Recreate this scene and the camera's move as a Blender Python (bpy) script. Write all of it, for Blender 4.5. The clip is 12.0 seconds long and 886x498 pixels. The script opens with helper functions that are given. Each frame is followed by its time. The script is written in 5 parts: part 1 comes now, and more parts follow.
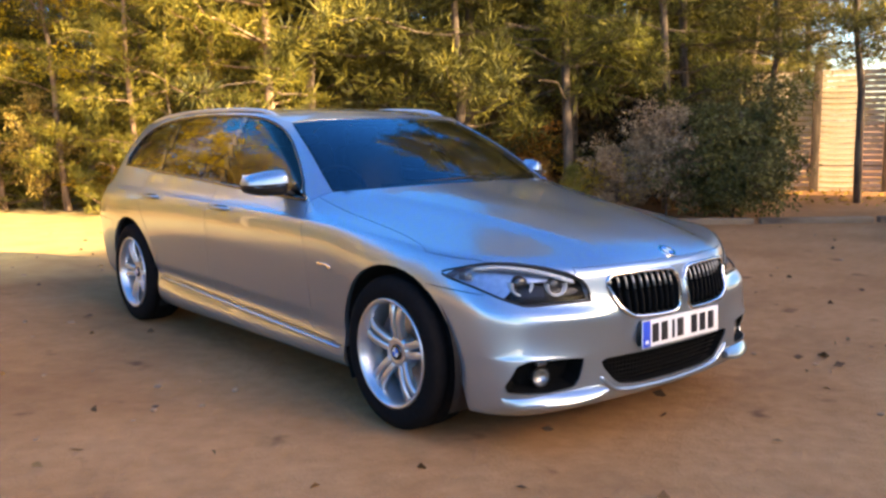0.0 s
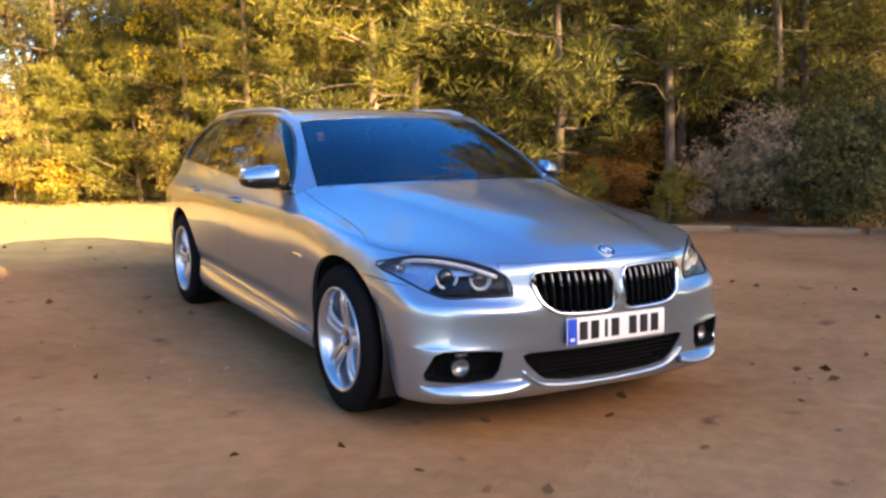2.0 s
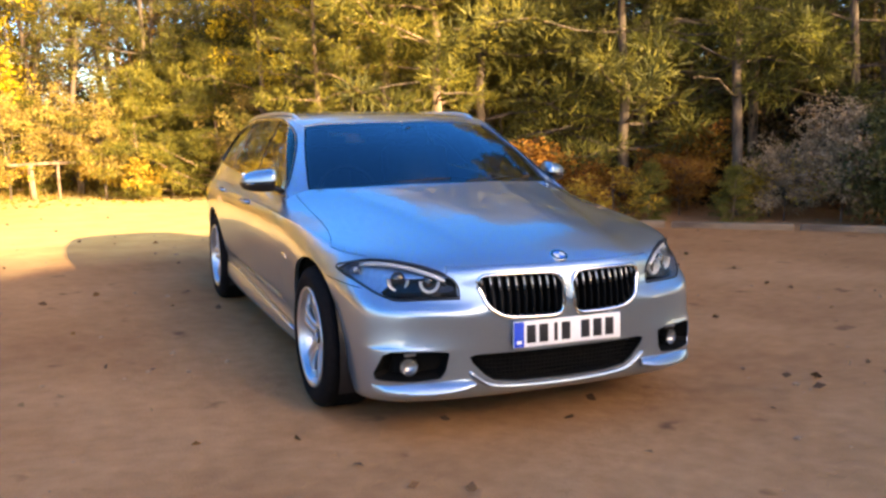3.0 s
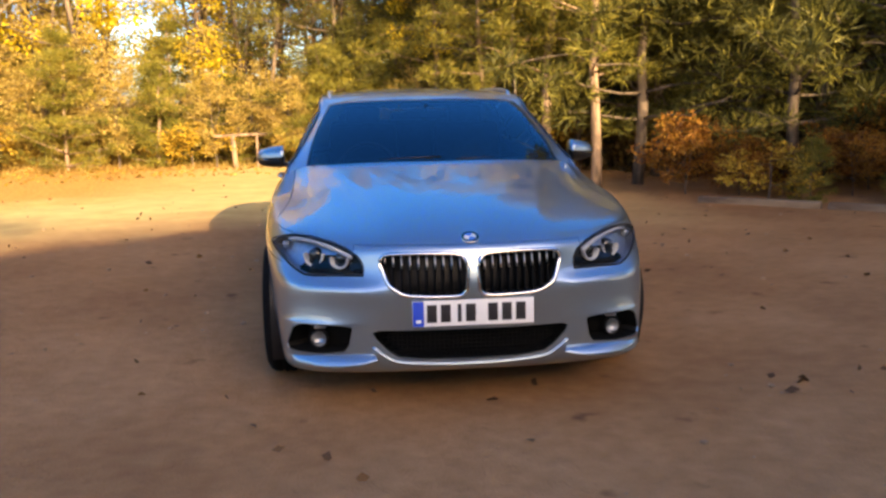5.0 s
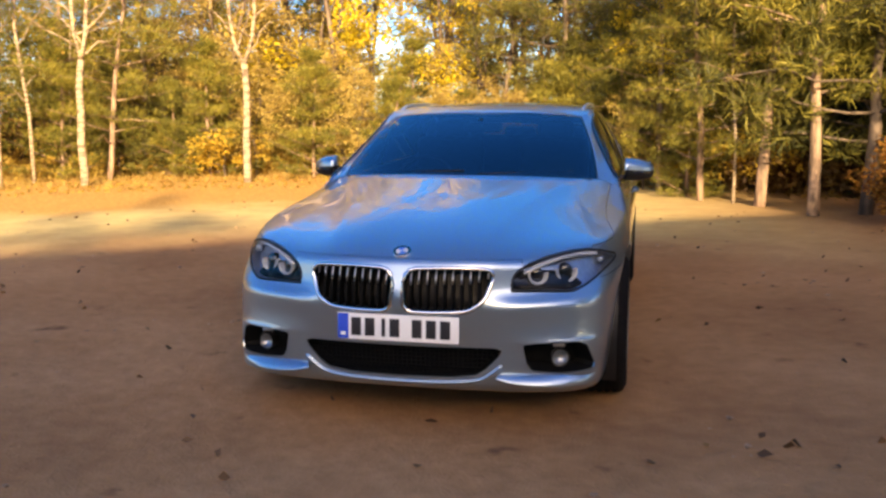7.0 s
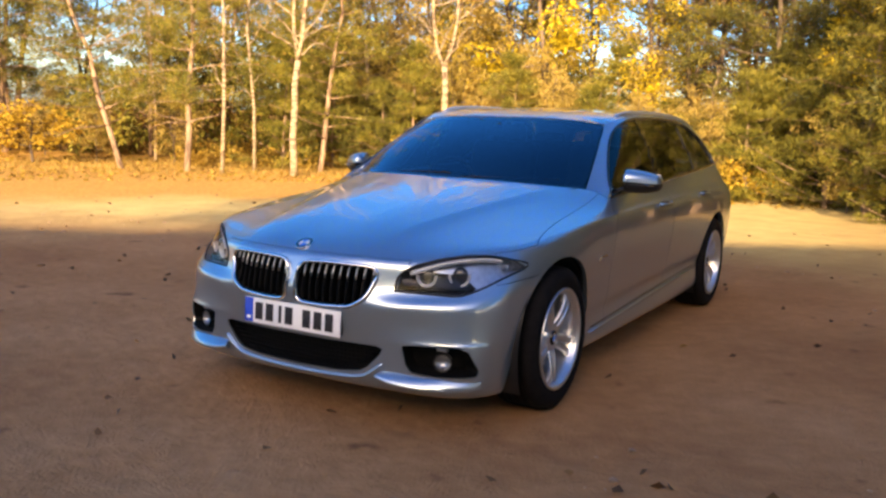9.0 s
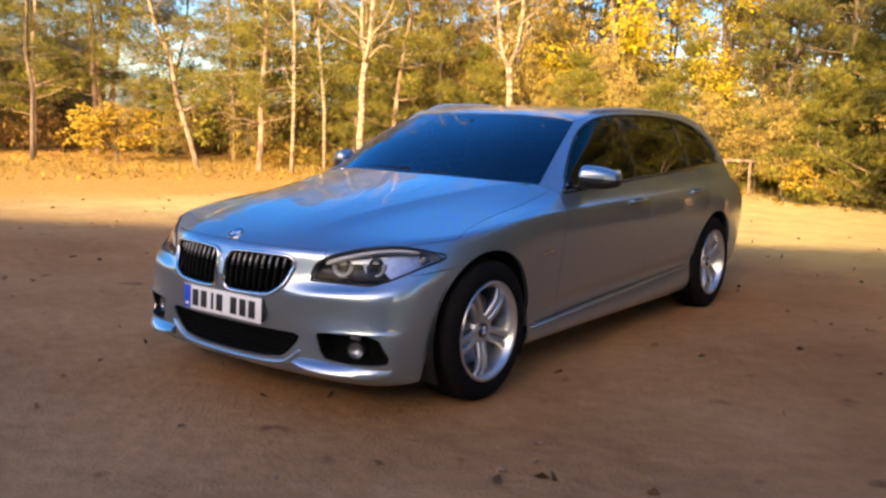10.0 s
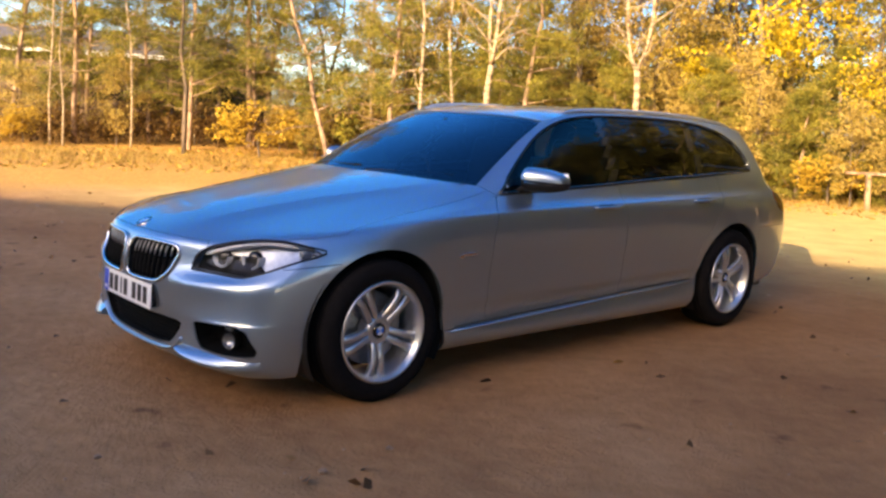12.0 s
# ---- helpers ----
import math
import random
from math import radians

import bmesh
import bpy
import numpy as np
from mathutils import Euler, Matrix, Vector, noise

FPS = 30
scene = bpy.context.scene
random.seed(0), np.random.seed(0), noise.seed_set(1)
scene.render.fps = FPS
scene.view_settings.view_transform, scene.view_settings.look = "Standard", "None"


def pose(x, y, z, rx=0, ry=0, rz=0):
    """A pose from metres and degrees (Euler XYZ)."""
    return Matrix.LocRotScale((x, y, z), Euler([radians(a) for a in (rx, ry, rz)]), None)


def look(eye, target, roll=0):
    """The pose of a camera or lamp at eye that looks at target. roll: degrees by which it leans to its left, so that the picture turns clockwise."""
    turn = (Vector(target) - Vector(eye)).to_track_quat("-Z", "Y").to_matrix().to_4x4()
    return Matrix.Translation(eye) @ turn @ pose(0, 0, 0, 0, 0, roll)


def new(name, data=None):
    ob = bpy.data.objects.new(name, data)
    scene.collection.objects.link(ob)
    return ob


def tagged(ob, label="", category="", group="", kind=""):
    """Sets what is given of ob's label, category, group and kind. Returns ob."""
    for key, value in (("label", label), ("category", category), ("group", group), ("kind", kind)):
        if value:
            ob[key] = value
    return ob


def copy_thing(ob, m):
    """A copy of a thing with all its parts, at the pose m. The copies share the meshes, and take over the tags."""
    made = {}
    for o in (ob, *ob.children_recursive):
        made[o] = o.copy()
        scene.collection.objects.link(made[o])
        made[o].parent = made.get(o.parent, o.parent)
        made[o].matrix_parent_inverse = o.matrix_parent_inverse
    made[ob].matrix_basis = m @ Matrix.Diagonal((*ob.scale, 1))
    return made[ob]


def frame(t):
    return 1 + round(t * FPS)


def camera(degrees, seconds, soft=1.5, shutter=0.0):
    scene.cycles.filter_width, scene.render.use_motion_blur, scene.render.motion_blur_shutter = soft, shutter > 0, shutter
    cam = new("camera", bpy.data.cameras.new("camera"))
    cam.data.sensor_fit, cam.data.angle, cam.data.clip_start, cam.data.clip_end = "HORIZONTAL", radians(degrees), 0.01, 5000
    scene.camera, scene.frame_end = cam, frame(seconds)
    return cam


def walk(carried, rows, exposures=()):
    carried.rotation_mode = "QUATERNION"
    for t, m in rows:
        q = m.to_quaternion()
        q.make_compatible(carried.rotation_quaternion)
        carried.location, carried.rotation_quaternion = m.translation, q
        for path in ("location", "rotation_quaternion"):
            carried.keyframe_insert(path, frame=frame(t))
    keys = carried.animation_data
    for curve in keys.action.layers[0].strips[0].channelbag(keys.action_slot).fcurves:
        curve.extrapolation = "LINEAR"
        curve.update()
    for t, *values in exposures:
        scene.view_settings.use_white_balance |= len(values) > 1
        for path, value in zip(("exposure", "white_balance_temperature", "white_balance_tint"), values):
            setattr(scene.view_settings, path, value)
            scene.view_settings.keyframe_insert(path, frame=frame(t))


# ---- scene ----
cam = camera(52.9, 12.0, soft=2.6)
PATH = [
    (0, (-3.076, -2.169, 1.28), (-1.821, -0.635, 1.012), -0.6),
    (0.5, (-2.947, -2.291, 1.282), (-1.737, -0.723, 1.005), 0.0),
    (1, (-2.821, -2.485, 1.286), (-1.673, -0.868, 1.024), -0.6),
    (1.5, (-2.653, -2.709, 1.285), (-1.601, -1.032, 1.001), 0.4),
    (2, (-2.414, -2.814, 1.257), (-1.449, -1.082, 0.997), 0.0),
    (2.5, (-2.166, -2.982, 1.27), (-1.31, -1.194, 1.01), -0.5),
    (3, (-1.897, -3.202, 1.318), (-1.144, -1.37, 1.043), -0.5),
    (3.2, (-1.781, -3.282, 1.321), (-1.108, -1.423, 1.018), -0.5),
    (4.8, (-0.672, -3.606, 1.343), (-0.403, -1.649, 1.033), -1.0),
    (5, (-0.537, -3.619, 1.349), (-0.316, -1.66, 1.015), -0.9),
    (5.5, (-0.152, -3.591, 1.32), (-0.09, -1.621, 0.985), -0.2),
    (6, (0.224, -3.579, 1.312), (0.123, -1.602, 1.022), -0.8),
    (6.5, (0.613, -3.567, 1.323), (0.353, -1.607, 1.021), -0.2),
    (7, (0.965, -3.453, 1.315), (0.536, -1.521, 1.023), -0.0),
    (7.2, (1.105, -3.396, 1.311), (0.599, -1.483, 1.022), 0.4),
    (8.8, (2.257, -2.988, 1.312), (1.341, -1.234, 1.02), 1.9),
    (9, (2.395, -2.929, 1.317), (1.425, -1.204, 1.028), 2.2),
    (9.5, (2.795, -2.778, 1.321), (1.711, -1.123, 1.031), 1.8),
    (10, (3.11, -2.58, 1.313), (1.948, -0.978, 1.021), 2.0),
    (10.5, (3.384, -2.326, 1.324), (2.142, -0.789, 1.016), 2.3),
    (11, (3.682, -2.087, 1.336), (2.359, -0.616, 1.043), 2.8),
    (11.5, (3.875, -1.865, 1.324), (2.469, -0.472, 1.031), 2.5),
    (12, (4.005, -1.641, 1.332), (2.543, -0.31, 1.032), 3.1),
]
walk(cam, [(t, look(eye, target, roll)) for t, eye, target, roll in PATH], [(0.0, 2.95, 9250, 16.0), (3.2, 2.82, 9100, 16.0), (5.0, 2.22, 8800, 16.0), (9.0, 2.1, 8550, 16.0), (12.0, 2.2, 8450, 16.0)])

# world, sun and exposure
SUN_ELEV, SUN_X, SUN_Y = 17.0, 0.31, -0.95          # the sun stands low, behind the camera
world = bpy.data.worlds.new("world")
scene.world = world
world.use_nodes = True
wn = world.node_tree
wn.nodes.clear()
sky = wn.nodes.new("ShaderNodeTexSky")
sky.sky_type, sky.sun_disc = "NISHITA", False
sky.sun_elevation, sky.sun_rotation = radians(SUN_ELEV), math.atan2(SUN_X, SUN_Y)
sky.air_density, sky.dust_density, sky.ozone_density = 0.65, 2.0, 1.0
sky_bg = wn.nodes.new("ShaderNodeBackground")
sky_bg.inputs["Strength"].default_value = 0.14
sky_out = wn.nodes.new("ShaderNodeOutputWorld")
sky_tone = wn.nodes.new("ShaderNodeHueSaturation")
sky_tone.inputs["Saturation"].default_value = 1.68
sky_tone.inputs["Hue"].default_value = 0.509
wn.links.new(sky.outputs[0], sky_tone.inputs["Color"])
wn.links.new(sky_tone.outputs[0], sky_bg.inputs[0])
wn.links.new(sky_bg.outputs[0], sky_out.inputs[0])
sun = new("sun", bpy.data.lights.new("sun", "SUN"))
sun.data.energy, sun.data.angle, sun.data.color = 3.25, radians(0.6), (1.0, 0.86, 0.64)
sun.matrix_world = look((SUN_X * 20, SUN_Y * 20, 20 * math.tan(radians(SUN_ELEV))), (0, 0, 0))

# ---- materials ----
def mat(name):
    m = bpy.data.materials.new(name)
    m.use_nodes = True
    t = m.node_tree
    return m, t, t.nodes["Principled BSDF"]


def node(t, kind, **values):
    n = t.nodes.new(kind)
    for key, value in values.items():
        n.inputs[key].default_value = value
    return n


def noise_tex(t, scale, detail=4.0, rough=0.55, local=True, stretch=None):
    n = node(t, "ShaderNodeTexNoise", Scale=scale, Detail=detail, Roughness=rough)
    c = t.nodes.new("ShaderNodeTexCoord")
    src = c.outputs["Object" if local else "Generated"]
    if stretch:
        mp = t.nodes.new("ShaderNodeMapping")
        mp.inputs["Scale"].default_value = stretch
        t.links.new(src, mp.inputs[0])
        src = mp.outputs[0]
    t.links.new(src, n.inputs["Vector"])
    return n


def ramp(t, src, stops):
    r = t.nodes.new("ShaderNodeValToRGB")
    el = r.color_ramp.elements
    while len(el) < len(stops):
        el.new(0.5)
    for e, (pos, col) in zip(el, stops):
        e.position, e.color = pos, (*col, 1)
    t.links.new(src, r.inputs[0])
    return r


def mixed(t, fac, a, b, mode="MIX"):
    m = t.nodes.new("ShaderNodeMix")
    m.data_type, m.blend_type = "RGBA", mode
    for sock, v in ((m.inputs[0], fac), (m.inputs[6], a), (m.inputs[7], b)):
        if hasattr(v, "is_output"):
            t.links.new(v, sock)
        else:
            sock.default_value = v if isinstance(v, float) else (*v, 1)
    return m.outputs[2]


def bump(t, p, src, strength, dist):
    b = node(t, "ShaderNodeBump", Strength=strength, Distance=dist)
    t.links.new(src, b.inputs["Height"])
    t.links.new(b.outputs[0], p.inputs["Normal"])
    return b


def simple(name, col, rough=0.5, metal=0.0, coat=0.0, var=0.12, scale=14.0, relief=0.0):
    m, t, p = mat(name)
    n = noise_tex(t, scale)
    dark, light = [c * (1 - var) for c in col], [min(1, c * (1 + var)) for c in col]
    t.links.new(ramp(t, n.outputs[0], [(0.3, dark), (0.7, light)]).outputs[0], p.inputs["Base Color"])
    p.inputs["Roughness"].default_value, p.inputs["Metallic"].default_value = rough, metal
    p.inputs["Coat Weight"].default_value = coat
    if relief:
        bump(t, p, n.outputs[0], 0.4, relief)
    return m


def paint_material():
    m, t, p = mat("silver_metallic_paint")
    flake = noise_tex(t, 900, 2)
    dust = noise_tex(t, 3.0, 5)
    base = ramp(t, flake.outputs[0], [(0.35, (0.27, 0.365, 0.455)), (0.65, (0.33, 0.43, 0.53))])
    col = mixed(t, ramp(t, dust.outputs[0], [(0.4, (0, 0, 0)), (0.8, (0.12, 0.12, 0.12))]).outputs[0], base.outputs[0], (0.36, 0.32, 0.27))
    t.links.new(col, p.inputs["Base Color"])
    p.inputs["Metallic"].default_value, p.inputs["Roughness"].default_value = 0.85, 0.31
    p.inputs["Coat Weight"].default_value, p.inputs["Coat Roughness"].default_value = 1.0, 0.02
    p.inputs["Coat IOR"].default_value = 1.85
    return m


def glass_material(name, tint, boost=1.0, sheen=(1, 1, 1)):
    m, t, p = mat(name)
    t.nodes.remove(p)
    tr = node(t, "ShaderNodeBsdfTransparent", Color=(*tint, 1))
    gl = node(t, "ShaderNodeBsdfGlossy", Color=(*sheen, 1), Roughness=0.01)
    fr = node(t, "ShaderNodeFresnel", IOR=1.52 * boost)
    mx = t.nodes.new("ShaderNodeMixShader")
    t.links.new(fr.outputs[0], mx.inputs[0])
    t.links.new(tr.outputs[0], mx.inputs[1])
    t.links.new(gl.outputs[0], mx.inputs[2])
    t.links.new(mx.outputs[0], t.nodes["Material Output"].inputs[0])
    return m


PAINT = paint_material()
GLASS = glass_material("windscreen_glass", (0.50, 0.57, 0.66), 1.28, (0.78, 0.82, 1.0))
SIDE_GLASS = glass_material("tinted_side_glass", (0.40, 0.43, 0.43), 0.95)
DARK_GLASS = glass_material("privacy_glass", (0.11, 0.115, 0.11), 1.0)
LENS = glass_material("clear_lens", (0.97, 0.98, 0.99), 0.77)
BLACK = simple("black_plastic", (0.012, 0.012, 0.013), 0.45)
BLACK.node_tree.nodes["Principled BSDF"].inputs["Specular IOR Level"].default_value = 0.22
GLOSS_BLACK = simple("gloss_black_trim", (0.008, 0.008, 0.009), 0.12, coat=0.6)
RUBBER = simple("tyre_rubber", (0.006, 0.0055, 0.006), 0.9, var=0.3, scale=40, relief=0.002)
RUBBER.node_tree.nodes["Principled BSDF"].inputs["Specular IOR Level"].default_value = 0.1
CHROME = simple("chrome", (0.75, 0.76, 0.78), 0.08, 1.0, var=0.03)
ALLOY = simple("silver_alloy", (0.54, 0.57, 0.61), 0.30, 0.85, coat=0.5, var=0.05)
ALLOY_DARK = simple("grey_alloy", (0.30, 0.31, 0.33), 0.3, 0.9, var=0.1)
STEEL = simple("brake_steel", (0.35, 0.34, 0.33), 0.4, 1.0, var=0.2, scale=60)
CABIN = simple("dark_cabin_trim", (0.018, 0.017, 0.017), 0.7)
LEATHER = simple("black_leather", (0.022, 0.020, 0.019), 0.5, var=0.3, scale=30, relief=0.002)
PLATE_WHITE = simple("reflective_white", (0.78, 0.79, 0.80), 0.35, var=0.03)
PLATE_BLUE = simple("plate_blue", (0.01, 0.07, 0.55), 0.35, var=0.05)
MESH_BLACK = simple("black_mesh", (0.004, 0.004, 0.004), 0.7)
MESH_BLACK.node_tree.nodes["Principled BSDF"].inputs["Specular IOR Level"].default_value = 0.1
INK = simple("plate_ink", (0.012, 0.012, 0.016), 0.4)
LIGHT_GUIDE = simple("milky_light_guide", (0.42, 0.44, 0.47), 0.3, 0.0, coat=0.5, var=0.03)
LAMP_SILVER = simple("reflector_silver", (0.52, 0.54, 0.57), 0.28, 1.0, var=0.05)
LAMP_SATIN = simple("satin_lamp_bezel", (0.34, 0.39, 0.47), 0.30, 0.85, var=0.15, scale=40)
RED_LENS = simple("red_lens", (0.13, 0.006, 0.008), 0.1, coat=1.0)
BADGE_BLUE = simple("badge_blue", (0.02, 0.15, 0.55), 0.2, coat=0.6)
BADGE_WHITE = simple("badge_white", (0.6, 0.6, 0.6), 0.25, coat=0.6)

# ---- building helpers ----
def to_object(name, bm, material, parent=None, label="", smooth=True):
    me = bpy.data.meshes.new(name)
    bm.to_mesh(me)
    bm.free()
    me.shade_smooth() if smooth else me.shade_flat()
    for m in material if isinstance(material, (list, tuple)) else [material]:
        me.materials.append(m)
    ob = new(name, me)
    if parent:
        ob.parent = parent
    if label:
        ob["label"] = label
    return ob


def part(name, bm, material, parent, label="", smooth=True):
    return to_object(name, bm, material, parent, label, smooth)


def empty(name, m=None):
    ob = new(name)
    ob.empty_display_size = 0.1
    if m is not None:
        ob.matrix_basis = m
    return ob


def box_bm(size, centre=(0, 0, 0), bevel=0.0, segments=2, bm=None, turn=None):
    bm = bm or bmesh.new()
    m = Matrix.Translation(centre) @ (turn or Matrix()) @ Matrix.Diagonal((*size, 1))
    made = bmesh.ops.create_cube(bm, size=1, matrix=m)["verts"]
    if bevel:
        edges = list({e for v in made for e in v.link_edges})
        bmesh.ops.bevel(bm, geom=edges, offset=bevel, segments=segments, affect="EDGES", profile=0.6)
    return bm


def tube_bm(points, radii, sides=8, bm=None, closed=False, flat=1.0):
    """A tube through points, its radius changing along it."""
    bm = bm or bmesh.new()
    pts = [Vector(p) for p in points]
    if not hasattr(radii, "__len__"):
        radii = [radii] * len(pts)
    radii = [float(r) for r in radii]
    rings, up = [], Vector((0, 0, 1))
    for i, p in enumerate(pts):
        if closed:
            d = (pts[(i + 1) % len(pts)] - pts[i - 1]).normalized()
        else:
            d = (pts[min(i + 1, len(pts) - 1)] - pts[max(i - 1, 0)]).normalized()
        side = d.cross(up if abs(d.z) < 0.95 else Vector((0, 1, 0))).normalized()
        top = side.cross(d)
        rings.append([bm.verts.new(p + radii[i] * (math.cos(a) * side + flat * math.sin(a) * top)) for a in np.linspace(0, 2 * math.pi, sides, endpoint=False)])
    pairs = list(zip(rings, rings[1:])) + ([(rings[-1], rings[0])] if closed else [])
    for a, b in pairs:
        for k in range(sides):
            bm.faces.new((a[k], a[(k + 1) % sides], b[(k + 1) % sides], b[k]))
    if not closed:
        bm.faces.new(rings[0][::-1])
        bm.faces.new(rings[-1])
    return bm


def lathe_bm(profile, sides=48, bm=None, axis_x=True):
    """A turned shape about the x axis from (along, radius) pairs."""
    bm = bm or bmesh.new()
    rings = []
    for x, r in profile:
        rings.append([bm.verts.new((x, r * math.cos(a), r * math.sin(a))) for a in np.linspace(0, 2 * math.pi, sides, endpoint=False)])
    for a, b in zip(rings, rings[1:]):
        for k in range(sides):
            bm.faces.new((a[k], a[(k + 1) % sides], b[(k + 1) % sides], b[k]))
    return bm


def loft_bm(rows, bm=None, close_u=False, cap=False):
    bm = bm or bmesh.new()
    vs = [[bm.verts.new(p) for p in row] for row in rows]
    for a, b in zip(vs, vs[1:]):
        n = len(a)
        for k in range(n if close_u else n - 1):
            bm.faces.new((a[k], a[(k + 1) % n], b[(k + 1) % n], b[k]))
    if cap:
        bm.faces.new(vs[0][::-1])
        bm.faces.new(vs[-1])
    return bm


def smooth_line(points, n=6):
    """A soft curve through points (centripetal enough for gentle lines)."""
    p = np.array(points, float)
    q = np.vstack([2 * p[0] - p[1], p, 2 * p[-1] - p[-2]])
    out = []
    for i in range(1, len(q) - 2):
        for t in np.linspace(0, 1, n, endpoint=False):
            a, b, c, d = q[i - 1 : i + 3]
            out.append(0.5 * (2 * b + (c - a) * t + (2 * a - 5 * b + 4 * c - d) * t * t + (3 * b - a - 3 * c + d) * t**3))
    out.append(p[-1])
    return out

# ---- the car: nose at y = 0, tail at y = 4.9, on z = 0 ----
# half rings round the body from the middle of the nose (x = 0) to the middle of the tail; 20 stations each
RINGS = {}
RINGS["floor"] = [(0, .13, .17), (.16, .13, .17), (.32, .14, .17), (.46, .16, .168), (.60, .195, .165), (.72, .25, .163), (.79, .345, .162), (.822, .48, .162), (.838, .83, .17), (.85, 1.2, .18),
              (.855, 1.55, .18), (.858, 2.1, .18), (.858, 2.7, .175), (.86, 3.3, .175), (.85, 3.8, .19), (.84, 4.2, .235), (.79, 4.52, .26), (.66, 4.70, .26), (.4, 4.80, .26), (0, 4.82, .26)]
RINGS["lip"] = [(0, .072, .212), (.16, .074, .212), (.32, .085, .217), (.46, .108, .222), (.60, .140, .222), (.72, .182, .222), (.797, .258, .222), (.840, .44, .222), (.87, .83, .23), (.893, 1.2, .235),
            (.903, 1.55, .235), (.905, 2.1, .235), (.906, 2.7, .238), (.903, 3.3, .245), (.892, 3.8, .26), (.875, 4.22, .29), (.82, 4.56, .31), (.68, 4.76, .31), (.4, 4.86, .31), (0, 4.88, .31)]
RINGS["low"] = [(0, .058, .32), (.16, .06, .32), (.32, .078, .33), (.46, .092, .366), (.60, .122, .383), (.72, .173, .385), (.803, .256, .383), (.858, .44, .37), (.893, .83, .34), (.888, 1.2, .335),
            (.880, 1.55, .342), (.877, 2.1, .352), (.877, 2.7, .362), (.882, 3.3, .372), (.905, 3.8, .38), (.893, 4.22, .40), (.838, 4.57, .41), (.70, 4.78, .41), (.4, 4.88, .41), (0, 4.905, .41)]
RINGS["brow"] = [(0, .050, .385), (.16, .052, .385), (.32, .068, .39), (.46, .086, .402), (.60, .123, .405), (.72, .177, .406), (.807, .269, .406), (.864, .448, .408), (.902, .83, .40), (.898, 1.2, .405),
             (.896, 1.55, .41), (.895, 2.1, .415), (.896, 2.7, .418), (.899, 3.3, .43), (.915, 3.8, .445), (.902, 4.22, .46), (.846, 4.575, .47), (.706, 4.787, .47), (.4, 4.886, .47), (0, 4.906, .47)]
RINGS["bumper"] = [(0, .042, .44), (.16, .044, .44), (.32, .058, .445), (.46, .086, .478), (.60, .131, .486), (.72, .190, .486), (.812, .288, .486), (.869, .46, .48), (.91, .83, .46), (.905, 1.2, .47),
               (.903, 1.55, .475), (.903, 2.1, .48), (.904, 2.7, .485), (.908, 3.3, .50), (.924, 3.8, .51), (.91, 4.22, .52), (.852, 4.58, .53), (.71, 4.79, .53), (.4, 4.89, .53), (0, 4.907, .53)]
RINGS["nose"] = [(0, .018, .535), (.16, .022, .54), (.32, .044, .545), (.46, .078, .552), (.60, .130, .558), (.72, .198, .562), (.815, .303, .568), (.872, .48, .575), (.922, .83, .58), (.916, 1.2, .585),
             (.916, 1.55, .59), (.918, 2.1, .60), (.92, 2.7, .61), (.925, 3.3, .62), (.932, 3.8, .63), (.92, 4.22, .64), (.86, 4.58, .64), (.715, 4.79, .64), (.4, 4.88, .64), (0, 4.895, .64)]
RINGS["lamp_low"] = [(0, .022, .61), (.16, .026, .61), (.32, .058, .608), (.46, .118, .602), (.60, .178, .602), (.72, .250, .609), (.812, .35, .625), (.872, .497, .64), (.926, .83, .66), (.926, 1.2, .665),
                 (.927, 1.55, .67), (.93, 2.1, .68), (.932, 2.7, .69), (.933, 3.3, .70), (.935, 3.8, .71), (.921, 4.22, .72), (.86, 4.57, .72), (.71, 4.77, .72), (.4, 4.86, .72), (0, 4.875, .72)]
RINGS["lamp_high"] = [(0, .046, .695), (.16, .05, .695), (.32, .078, .695), (.46, .138, .688), (.60, .215, .692), (.71, .305, .70), (.793, .405, .706), (.860, .535, .716), (.915, .83, .745), (.927, 1.2, .768),
                  (.930, 1.55, .785), (.933, 2.1, .80), (.934, 2.7, .812), (.932, 3.3, .822), (.928, 3.8, .825), (.910, 4.22, .825), (.85, 4.55, .825), (.70, 4.75, .825), (.4, 4.83, .825), (0, 4.845, .825)]
RINGS["shoulder"] = [(0, .072, .738), (.16, .077, .738), (.32, .105, .738), (.46, .168, .732), (.59, .252, .743), (.69, .338, .756), (.765, .42, .766), (.835, .56, .776), (.889, .85, .806), (.910, 1.2, .835),
                 (.915, 1.55, .853), (.916, 2.1, .866), (.914, 2.7, .874), (.908, 3.3, .882), (.899, 3.8, .887), (.878, 4.22, .887), (.822, 4.52, .885), (.68, 4.71, .88), (.4, 4.79, .88), (0, 4.805, .88)]
RINGS["bonnet_low"] = [(0, .20, .800), (.16, .205, .800), (.31, .23, .796), (.445, .29, .786), (.565, .37, .788), (.66, .45, .794), (.738, .53, .799), (.81, .655, .803), (.869, .91, .828), (.898, 1.23, .852),
                   (.904, 1.56, .864), (.905, 2.1, .877), (.901, 2.7, .887), (.894, 3.3, .898), (.884, 3.8, .905), (.862, 4.22, .906), (.806, 4.49, .906), (.66, 4.67, .906), (.39, 4.75, .906), (0, 4.765, .906)]
